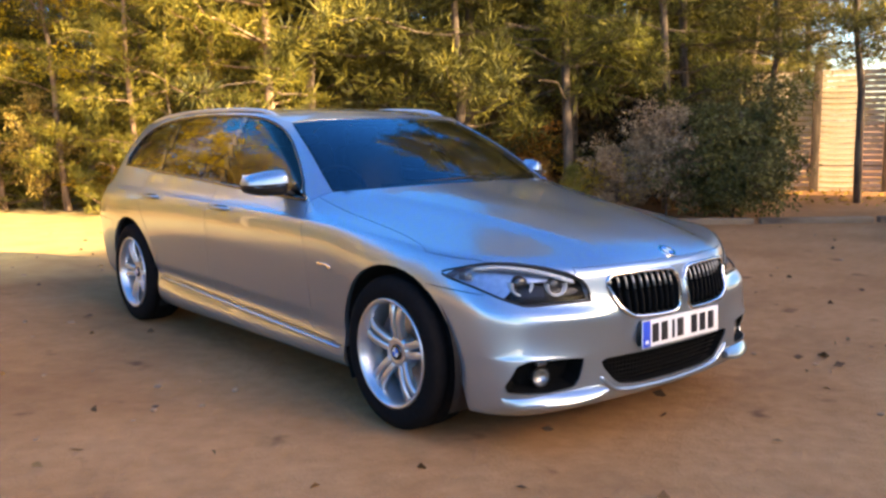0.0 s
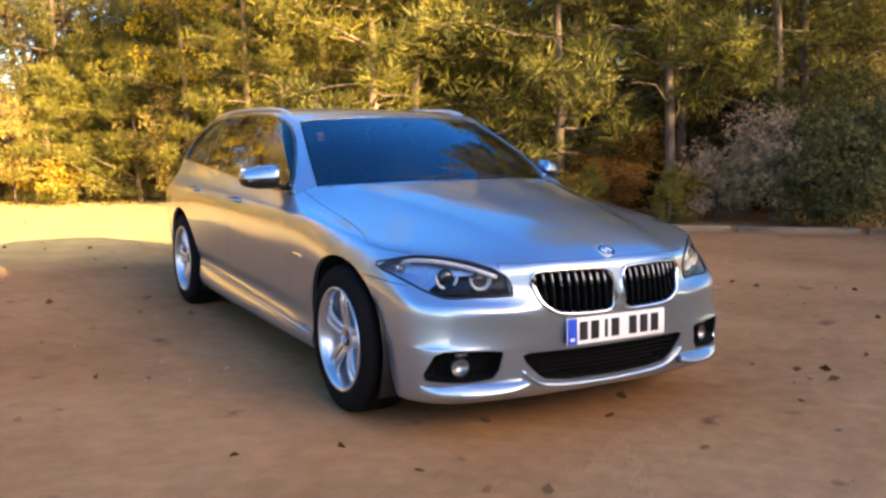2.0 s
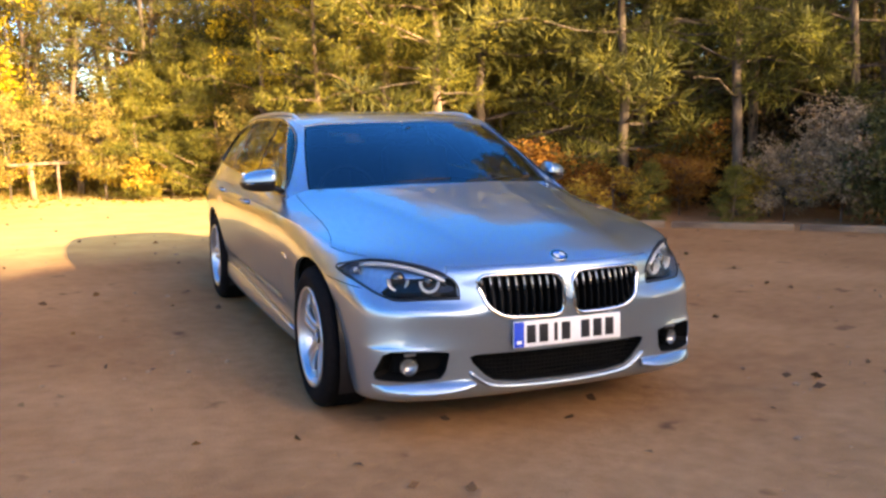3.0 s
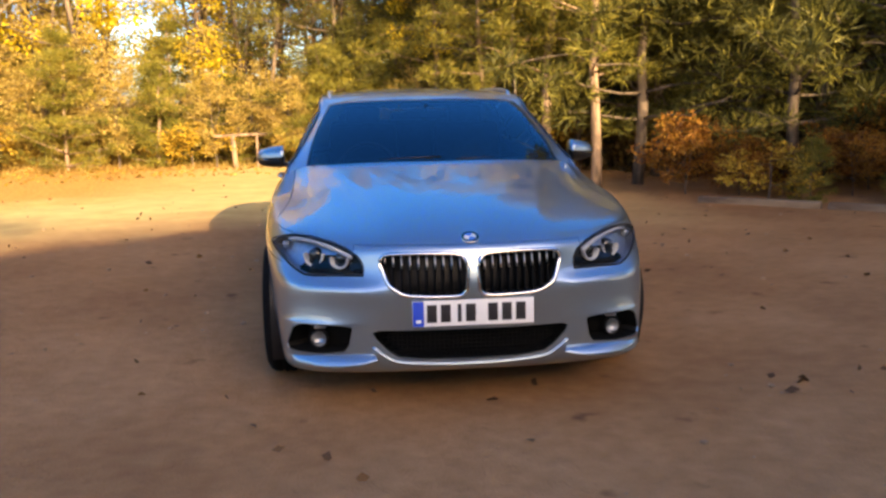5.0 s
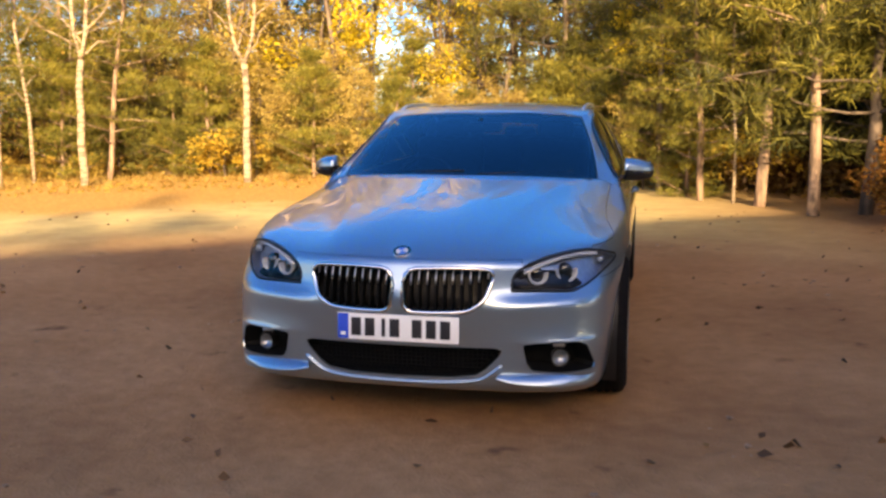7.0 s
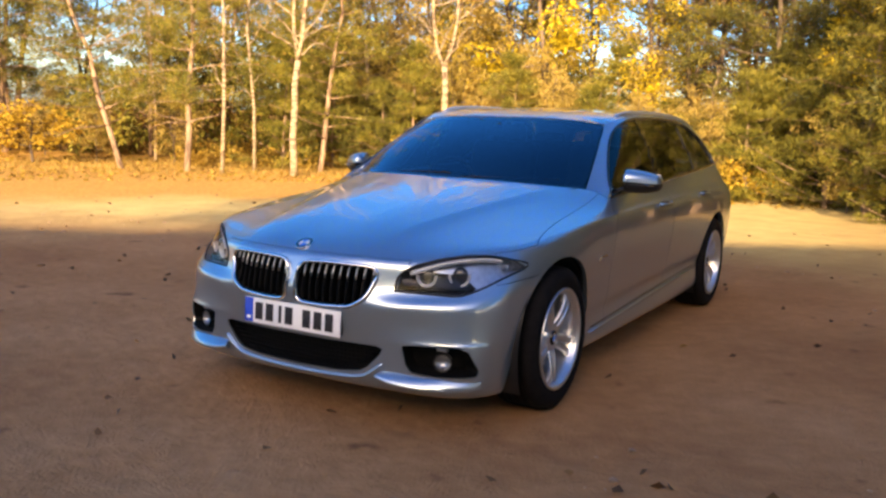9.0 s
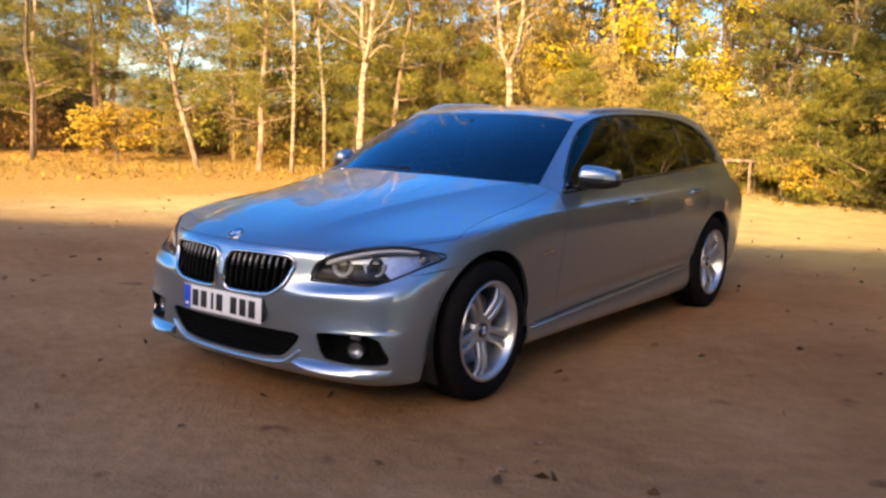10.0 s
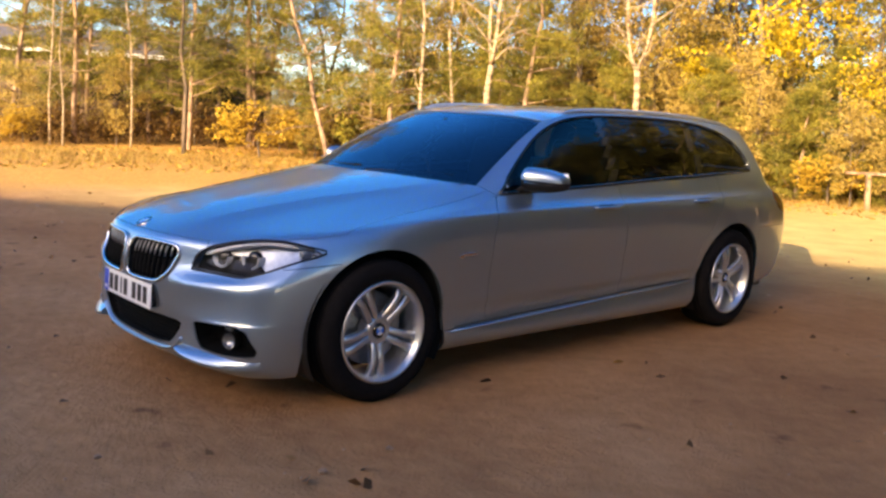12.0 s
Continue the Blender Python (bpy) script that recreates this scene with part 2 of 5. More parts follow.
RINGS["bonnet_mid"] = [(0, .56, .883), (.155, .56, .884), (.29, .585, .879), (.415, .63, .868), (.525, .69, .858), (.62, .75, .854), (.70, .83, .851), (.775, .92, .848), (.842, 1.09, .857), (.883, 1.32, .872),
                   (.888, 1.575, .882), (.888, 2.1, .896), (.883, 2.7, .908), (.875, 3.3, .922), (.864, 3.8, .932), (.842, 4.22, .936), (.785, 4.46, .936), (.64, 4.63, .936), (.38, 4.71, .936), (0, 4.725, .936)]
RINGS["bonnet_high"] = [(0, .96, .949), (.165, .965, .950), (.305, .985, .947), (.425, 1.02, .939), (.535, 1.07, .928), (.63, 1.13, .919), (.708, 1.20, .911), (.775, 1.28, .903), (.832, 1.37, .898), (.866, 1.46, .899),
                    (.872, 1.59, .906), (.872, 2.1, .921), (.866, 2.7, .938), (.857, 3.3, .958), (.845, 3.8, .974), (.822, 4.22, .98), (.765, 4.43, .98), (.625, 4.60, .98), (.37, 4.68, .98), (0, 4.695, .98)]
RINGS["belt"] = [(0, 1.28, 1.0), (.18, 1.29, 1.0), (.335, 1.32, .998), (.46, 1.36, .995), (.57, 1.415, .99), (.66, 1.475, .985), (.734, 1.54, .978), (.786, 1.555, .963), (.822, 1.565, .949), (.842, 1.575, .940),
             (.853, 1.60, .936), (.853, 2.1, .955), (.847, 2.7, .983), (.836, 3.3, 1.008), (.822, 3.8, 1.028), (.798, 4.2, 1.04), (.74, 4.40, 1.045), (.60, 4.57, 1.045), (.36, 4.65, 1.045), (0, 4.665, 1.045)]
RINGS["gutter"] = [(0, 2.08, 1.347), (.15, 2.085, 1.347), (.29, 2.096, 1.345), (.40, 2.112, 1.341), (.49, 2.132, 1.336), (.55, 2.15, 1.33), (.592, 2.168, 1.324), (.62, 2.20, 1.332), (.634, 2.26, 1.348), (.642, 2.33, 1.361),
               (.647, 2.42, 1.372), (.648, 2.65, 1.384), (.643, 3.0, 1.389), (.630, 3.45, 1.384), (.612, 3.85, 1.366), (.592, 4.15, 1.34), (.56, 4.36, 1.315), (.46, 4.48, 1.31), (.26, 4.54, 1.32), (0, 4.555, 1.325)]
ROOF_Y = [2.08, 2.09, 2.11, 2.14, 2.18, 2.23, 2.28, 2.34, 2.40, 2.47, 2.55, 2.72, 3.0, 3.45, 3.85, 4.12, 4.30, 4.44, 4.52, 4.555]
LOWER = ["floor", "lip", "low", "brow", "bumper", "nose", "lamp_low", "lamp_high", "shoulder", "bonnet_low", "bonnet_mid", "bonnet_high", "belt"]


def roof_height(y):
    return float(np.interp(y, [2.08, 2.15, 2.3, 2.6, 3.0, 3.5, 4.0, 4.3, 4.555], [1.347, 1.364, 1.387, 1.410, 1.424, 1.424, 1.405, 1.37, 1.325]))


def spline(ctrl, n, mirror, sharp=2):
    """Cubic spline along axis 0 through (nearly) the control points; mirror: the ends lie on the plane x = 0."""
    def padded(c):
        a, b = (c[1] * [-1, 1, 1], c[-2] * [-1, 1, 1]) if mirror else (2 * c[0] - c[1], 2 * c[-1] - c[-2])
        return np.concatenate([[a], c, [b]])

    c = ctrl.copy()
    for _ in range(sharp):
        q = padded(c)
        c = c + (ctrl - (q[:-2] + 4 * q[1:-1] + q[2:]) / 6)
    q, out = padded(c), []
    for i in range(len(ctrl) - 1):
        for t in np.arange(n) / n:
            w = ((1 - t) ** 3, 3 * t**3 - 6 * t**2 + 4, -3 * t**3 + 3 * t**2 + 3 * t + 1, t**3)
            out.append(sum(wk * q[i + k] for k, wk in enumerate(w)) / 6)
    out.append((q[-3] + 4 * q[-2] + q[-1]) / 6)
    return np.array(out)


NU = 8


def patch(rows, nv, sharp_v=2):
    """A fine grid of points over control rows: [ring, station, xyz]."""
    ctrl = np.array(rows, float)
    along = np.moveaxis(spline(np.moveaxis(ctrl, 1, 0), NU, True), 1, 0)
    fine = spline(along, nv, False, sharp_v)
    fine[:, 0, 0] = fine[:, -1, 0] = 0
    return fine


def bonnet_crease(g):
    """Two raised creases that spread over the bonnet from the grilles to the windscreen pillars."""
    x, y, z = np.abs(g[..., 0]), g[..., 1], g[..., 2]
    line = np.interp(y, [0.10, 0.35, 0.8, 1.3], [0.34, 0.37, 0.46, 0.60])
    on = np.clip((y - 0.14) / 0.25, 0, 1) * np.clip((1.45 - y) / 0.15, 0, 1) * (z > 0.76) * (x < 0.72)
    step = 1 / (1 + np.exp((x - line) / 0.011))
    ridge = np.exp(-(((x - line) / 0.05) ** 2))
    g[..., 2] += on * (0.007 * step + 0.004 * ridge)
    return g


def shell_patches():
    lower = bonnet_crease(patch([RINGS[k] for k in LOWER], 5))
    belt, gutter = np.array(RINGS["belt"], float), np.array(RINGS["gutter"], float)
    mids = []
    for f in (1 / 3, 2 / 3):
        m = belt * (1 - f) + gutter * f
        m[:, 0] += 0.012 * np.clip((m[:, 0] - 0.5) / 0.15, 0, 1)
        m[:7, 1] -= 0.018
        m[:7, 2] += 0.012
        mids.append(m)
    house = patch([belt, mids[0], mids[1], gutter], 6)
    rows = []
    for r in (0, 0.12, 0.35, 0.65, 1.0):
        row = []
        for (x, y, z), yk in zip(RINGS["gutter"], ROOF_Y):
            row.append((x * (1 - r), y + (yk - y) * r, z + (roof_height(yk) - z) * (1 - (1 - r) ** 2.2)))
        rows.append(row)
    return [("lower", lower), ("house", house), ("roof", patch(rows, 4))]


def shell_bm():
    """The whole left half of the skin as one mesh, with its fair normals, patch and grid position kept on each vertex."""
    bm = bmesh.new()
    nl, ul = bm.verts.layers.float_vector.new("fair"), bm.verts.layers.float_vector.new("grid")
    fl = bm.faces.layers.int.new("patch")
    for k, (_, g) in enumerate(shell_patches()):
        du, dv = np.gradient(g, axis=1), np.gradient(g, axis=0)
        du[:, 0, 1:] = 0
        du[:, -1, 1:] = 0
        n = np.cross(du, dv)
        n /= np.linalg.norm(n, axis=2, keepdims=True) + 1e-12
        bad = np.linalg.norm(n, axis=2) < 0.5
        n[bad] = (0, -0.5, 0.86)
        vs = []
        for j in range(g.shape[0]):
            row = []
            for i in range(g.shape[1]):
                v = bm.verts.new(g[j, i])
                v[nl], v[ul] = Vector(n[j, i]), Vector((i / NU, j / (5, 6, 4)[k], k))
                row.append(v)
            vs.append(row)
        for j in range(g.shape[0] - 1):
            for i in range(g.shape[1] - 1):
                quad = [vs[j][i], vs[j][i + 1], vs[j + 1][i + 1], vs[j + 1][i]]
                keep = []
                for v in quad:
                    if not any((v.co - w.co).length < 1e-5 for w in keep):
                        keep.append(v)
                if len(keep) >= 3:
                    bm.faces.new(keep)[fl] = k
    return bm


def inside(poly, x, y):
    hit, n = False, len(poly)
    for i in range(n):
        (xa, ya), (xb, yb) = poly[i], poly[i - 1]
        if (ya > y) != (yb > y) and x < (xb - xa) * (y - ya) / (yb - ya) + xa:
            hit = not hit
    return hit


def flat_axes(turn):
    """Axes of a drawing seen along a level direction; 0: from the front (x, z); 90: from the side (y, z)."""
    a = radians(turn)
    return Vector((math.cos(a), math.sin(a), 0)), Vector((-math.sin(a), math.cos(a), 0))


def cut(bm, poly, turn, where, close=True):
    """Cuts the faces that `where` allows along a drawn line, seen along the level direction `turn`."""
    h, _ = flat_axes(turn)
    n = len(poly)
    for i in range(n if close else n - 1):
        (xa, za), (xb, zb) = poly[i], poly[(i + 1) % n]
        lo, hi = (min(xa, xb) - 1e-4, min(za, zb) - 1e-4), (max(xa, xb) + 1e-4, max(za, zb) + 1e-4)
        faces = []
        for f in bm.faces:
            if not where(f):
                continue
            hs, zs = [v.co.dot(h) for v in f.verts], [v.co.z for v in f.verts]
            if max(hs) < lo[0] or min(hs) > hi[0] or max(zs) < lo[1] or min(zs) > hi[1]:
                continue
            faces.append(f)
        if not faces:
            continue
        normal = h * (zb - za) - Vector((0, 0, 1)) * (xb - xa)
        if normal.length < 1e-9:
            continue
        geom = list({e for f in faces for e in f.edges}) + faces + list({v for f in faces for v in f.verts})
        bmesh.ops.bisect_plane(bm, geom=geom, dist=1e-5, plane_co=h * xa + Vector((0, 0, za)), plane_no=normal.normalized())


def drawn(poly, turn):
    h, _ = flat_axes(turn)
    return lambda f: inside(poly, f.calc_center_median().dot(h), f.calc_center_median().z)


def rounded(poly, n=4, r=0.3):
    """A drawn outline with its corners cut round."""
    out, m = [], len(poly)
    for i in range(m):
        a, b, c = (np.array(poly[(i + k) % m], float) for k in (-1, 0, 1))
        p, q = b + (a - b) * r, b + (c - b) * r
        for t in np.linspace(0, 1, n):
            out.append(tuple((1 - t) ** 2 * p + 2 * t * (1 - t) * b + t * t * q))
    return out


# drawn outlines: (x, z) from the front, (y, z) from the side
KIDNEY = rounded([(.022, .700), (.20, .707), (.368, .702), (.393, .672), (.358, .572), (.292, .530), (.16, .523), (.024, .525)], 4, 0.32)
INTAKE = [(-.1, .372), (.25, .371), (.400, .371), (.426, .362), (.412, .335), (.36, .282), (.32, .256), (.22, .243), (-.1, .236)]
FOG = rounded([(.514, .386), (.57, .393), (.735, .394), (.770, .376), (.800, .296), (.794, .272), (.66, .266), (.552, .276), (.53, .308)], 3, 0.14)
LAMP_TURN = 40.0
LAMP_3D = [(.457, .125, .605), (.60, .178, .601), (.69, .22, .599), (.73, .26, .607), (.79, .345, .643), (.852, .545, .703), (.825, .475, .736), (.765, .39, .7585), (.69, .318, .757), (.60, .235, .741),
           (.53, .175, .718), (.487, .135, .688), (.464, .122, .65)]


def lamp_outline():
    h, _ = flat_axes(LAMP_TURN)
    return [(Vector(p).dot(h), p[2]) for p in LAMP_3D]


def arch(yc, r):
    pts = [(yc - 0.405, 0.0), (yc - 0.398, 0.22)]
    for a in np.linspace(170, 10, 21):
        pts.append((yc + r * math.cos(radians(a)), 0.335 + r * math.sin(radians(a))))
    return pts + [(yc + 0.398, 0.22), (yc + 0.405, 0.0)]


ARCH_F, ARCH_R = arch(0.834, 0.380), arch(3.80, 0.378)
DLO = [(1.60, .946), (1.70, 1.022), (1.84, 1.118), (2.0, 1.218), (2.15, 1.292), (2.28, 1.333), (2.42, 1.355), (2.6, 1.366), (3.0, 1.373), (3.4, 1.366), (3.7, 1.343), (3.92, 1.302), (4.05, 1.245), (4.12, 1.17),
       (4.145, 1.09), (4.13, 1.052), (3.8, 1.038), (3.5, 1.026), (2.9, 1.001), (2.4, .976), (2.1, .964), (1.8, .952)]
DOOR_F = [(1.515, .30), (1.50, .55), (1.505, .75), (1.545, .88), (1.575, .945), (1.60, .946)]
DOOR_M = [(2.62, .30), (2.60, .60), (2.585, .80), (2.575, 1.0)]
DOOR_R = [(3.34, .30), (3.37, .42), (3.42, .56), (3.50, .68), (3.60, .80), (3.655, .90), (3.67, 1.036)]
SILL = [(1.20, .287), (2.09, .317), (3.44, .362)]
WING_SEAM = [(.36, .640), (.47, .652), (.62, .664)]
TAIL_LAMP = [(4.38, .875), (4.46, .925), (4.9, .925), (4.9, .745), (4.58, .745), (4.42, .80)]


def build_skin():
    bm = shell_bm()
    fl = bm.faces.layers.int["patch"]
    gl = bm.verts.layers.float_vector["grid"]

    def uv(f):
        vs = [v[gl] for v in f.verts]
        return sum(v.x for v in vs) / len(vs), sum(v.y for v in vs) / len(vs)

    side = lambda f: f.calc_center_median().x > 0.5 and 0.3 < f.calc_center_median().y < 4.7
    low = lambda f: f[fl] == 0
    front = lambda f: f[fl] == 0 and f.calc_center_median().y < 0.62
    jobs = [(ARCH_F, 90, lambda f: low(f) and side(f), True), (ARCH_R, 90, lambda f: low(f) and side(f), True),
            (DLO, 90, lambda f: f[fl] == 1 and side(f), True),
            (DOOR_F, 90, lambda f: side(f) and f[fl] < 2, False), (DOOR_M, 90, lambda f: side(f) and f[fl] == 0, False), (DOOR_R, 90, lambda f: side(f) and f[fl] == 0, False),
            (WING_SEAM, 90, lambda f: side(f) and low(f) and f.calc_center_median().x > 0.72, False),
            (SILL, 90, lambda f: side(f) and low(f), False),
            (TAIL_LAMP, 90, lambda f: f.calc_center_median().y > 4.1 and f[fl] == 0, True),
            (lamp_outline(), LAMP_TURN, front, True), (KIDNEY, 0, front, True), (INTAKE, 0, front, True), (FOG, 0, front, True)]
    for poly, turn, where, close in jobs:
        cut(bm, poly, turn, where, close)
    tests = [("arch", drawn(ARCH_F, 90), lambda f: low(f) and side(f)), ("arch", drawn(ARCH_R, 90), lambda f: low(f) and side(f)),
             ("side_window", drawn(DLO, 90), lambda f: f[fl] == 1 and side(f)),
             ("headlamp", drawn(lamp_outline(), LAMP_TURN), front), ("kidney", drawn(KIDNEY, 0), front), ("intake", drawn(INTAKE, 0), front), ("fog", drawn(FOG, 0), front),
             ("tail_lamp", drawn(TAIL_LAMP, 90), lambda f: f.calc_center_median().y > 4.1 and f[fl] == 0 and f.calc_center_median().x > 0.3)]
    front_door = DOOR_F[:4] + [(1.575, .945), (1.58, 1.0)] + [(2.577, 1.0)] + DOOR_M[::-1]
    rear_door = DOOR_M + [(2.577, 1.1), (3.67, 1.1)] + DOOR_R[::-1]

    def sorted_face(f):
        c, (u, v) = f.calc_center_median(), uv(f)
        for name, test, where in tests:
            if where(f) and test(f):
                return name
        if f[fl] == 2:
            return "roof"
        if f[fl] == 1:
            if u < 6:
                return "windscreen"
            return "body_side" if u < 17 or c.z > 1.27 else "rear_window"
        if c.z > 0.55 and c.y < 1.7 and (u < 6 and (v > 8 or v > 7.4 and u > 3.25) or 6 <= u < 7.375 and v > 8):
            return "bonnet"
        if c.y < 0.60 and u < 9 and c.z < np.interp(c.y, *zip(*WING_SEAM)) or c.y < 0.36 and u < 6:
            return "front_bumper"
        if 1.2 < c.y < 3.45 and c.z < np.interp(c.y, *zip(*SILL)) and c.x > 0.6:
            return "sill"
        if inside(front_door, c.y, c.z) and c.x > 0.6:
            return "front_door"
        if inside(rear_door, c.y, c.z) and c.x > 0.6:
            return "rear_door"
        if c.y > 4.1 and v < 5.4:
            return "rear_bumper"
        if c.y < 1.62 and u < 10.2:
            return "front_wing"
        if u > 17:
            return "tailgate"
        return "body_side"

    nl = bm.verts.layers.float_vector["fair"]
    panels = {}
    for f in bm.faces:
        name = sorted_face(f)
        panels.setdefault(name, []).append([(v.co.copy(), v[nl].normalized()) for v in f.verts])
    bm.free()
    return panels


def flip(polys):
    return [[(Vector((-p.x, p.y, p.z)), Vector((-n.x, n.y, n.z))) for p, n in poly[::-1]] for poly in polys]


def panel(name, polys, material, parent, label="", gap=0.0018, depth=0.016, inward=0.0, thick=None):
    """One piece of skin as a mesh of its own, with edges turned in by depth and a shut line of twice gap round it."""
    verts, normals, faces, index = [], [], [], {}
    for poly in polys:
        ids = []
        for p, n in poly:
            key = (round(p.x, 5), round(p.y, 5), round(p.z, 5))
            if key not in index:
                index[key] = len(verts)
                verts.append(p - n * inward)
                normals.append(n)
            if index[key] not in ids:
                ids.append(index[key])
        if len(ids) >= 3:
            faces.append(ids)
    count, owner = {}, {}
    for f in faces:
        for a, b in zip(f, f[1:] + f[:1]):
            count[frozenset((a, b))] = count.get(frozenset((a, b)), 0) + 1
            owner[(a, b)] = f
    rim = [(a, b) for (a, b) in owner if count[frozenset((a, b))] == 1]
    shift = {}
    for a, b in rim:
        f = owner[(a, b)]
        mid = sum((verts[i] for i in f), Vector()) / len(f)
        e = (verts[b] - verts[a])
        if e.length < 1e-7:
            continue
        e.normalize()
        way = mid - verts[a]
        way -= e * way.dot(e)
        if way.length > 1e-7:
            way.normalize()
            for i in (a, b):
                shift[i] = shift.get(i, Vector()) + way
    for i, way in shift.items():
        if way.length > 1e-6:
            verts[i] = verts[i] + way.normalized() * gap
    low, n_skin = {}, len(faces)
    for i in {i for e in rim for i in e}:
        low[i] = len(verts)
        verts.append(verts[i] - normals[i] * depth)
        normals.append(normals[i])
    for a, b in rim:
        faces.append([b, a, low[a], low[b]])
    me = bpy.data.meshes.new(name)
    me.from_pydata(verts, [], faces)
    me.shade_smooth()
    loops = []
    for k, f in enumerate(me.polygons):
        for i in f.vertices:
            loops.append(normals[i] if k < n_skin else f.normal.copy())
    me.normals_split_custom_set(loops)
    me.materials.append(material)
    ob = new(name, me)
    ob.parent = parent
    if label:
        ob["label"] = label
    return ob


car = tagged(empty("estate_car"), "silver metallic estate car parked on bare brown ground", "car")
SKIN = build_skin()
both = lambda k: SKIN[k] + flip(SKIN[k])
bonnet = panel("bonnet", both("bonnet"), PAINT, car)
bumper = panel("front_bumper", both("front_bumper"), PAINT, car, depth=0.03)
panel("roof", both("roof"), PAINT, car, gap=0.0, depth=0.02)
panel("tailgate", both("tailgate"), PAINT, car)
panel("rear_bumper", both("rear_bumper"), PAINT, car, depth=0.03)
windscreen = panel("windscreen", both("windscreen"), GLASS, car, "tinted windscreen reflecting blue sky", gap=0.006, depth=0.004, inward=0.004)
panel("rear_window", both("rear_window"), DARK_GLASS, car, gap=0.004, depth=0.004, inward=0.003)
for s in (1, -1):
    one = (lambda k: SKIN[k]) if s == 1 else (lambda k: flip(SKIN[k]))
    panel("front_wing", one("front_wing"), PAINT, car, depth=0.022)
    panel("body_side", one("body_side"), PAINT, car, depth=0.022)
    panel("sill", one("sill"), PAINT, car)

from mathutils.bvhtree import BVHTree


def skin_tree_all():
    verts, faces = [], []
    for polys in SKIN.values():
        for poly in polys + flip(polys):
            faces.append(list(range(len(verts), len(verts) + len(poly))))
            verts += [p for p, _ in poly]
    return BVHTree.FromPolygons(verts, faces)


TREE = skin_tree_all()


def on_front(x, z, out=0.0):
    hit, n, *_ = TREE.ray_cast(Vector((x, -1, z)), Vector((0, 1, 0)))
    return (hit + Vector((0, -out, 0))) if hit else Vector((x, 0.1, z))


def on_side(y, z, s=1, out=0.0):
    hit, n, *_ = TREE.ray_cast(Vector((2 * s, y, z)), Vector((-s, 0, 0)))
    return (hit + Vector((s * out, 0, 0))) if hit else Vector((s * 0.9, y, z))


def on_top(x, y, out=0.0):
    hit, n, *_ = TREE.ray_cast(Vector((x, y, 3)), Vector((0, 0, -1)))
    return hit + Vector((0, 0, out)), n


def strip(name, line, width, height, material, parent, label=""):
    """A thin rounded strip along a line of places that already lie on the skin."""
    return part(name, tube_bm(line, width, 6, flat=height / width), material, parent, label)


# doors with their handles, side windows and pillars
def split_window(polys, a, b):
    return [poly for poly in polys if a <= sum(p.y for p, _ in poly) / len(poly) < b]


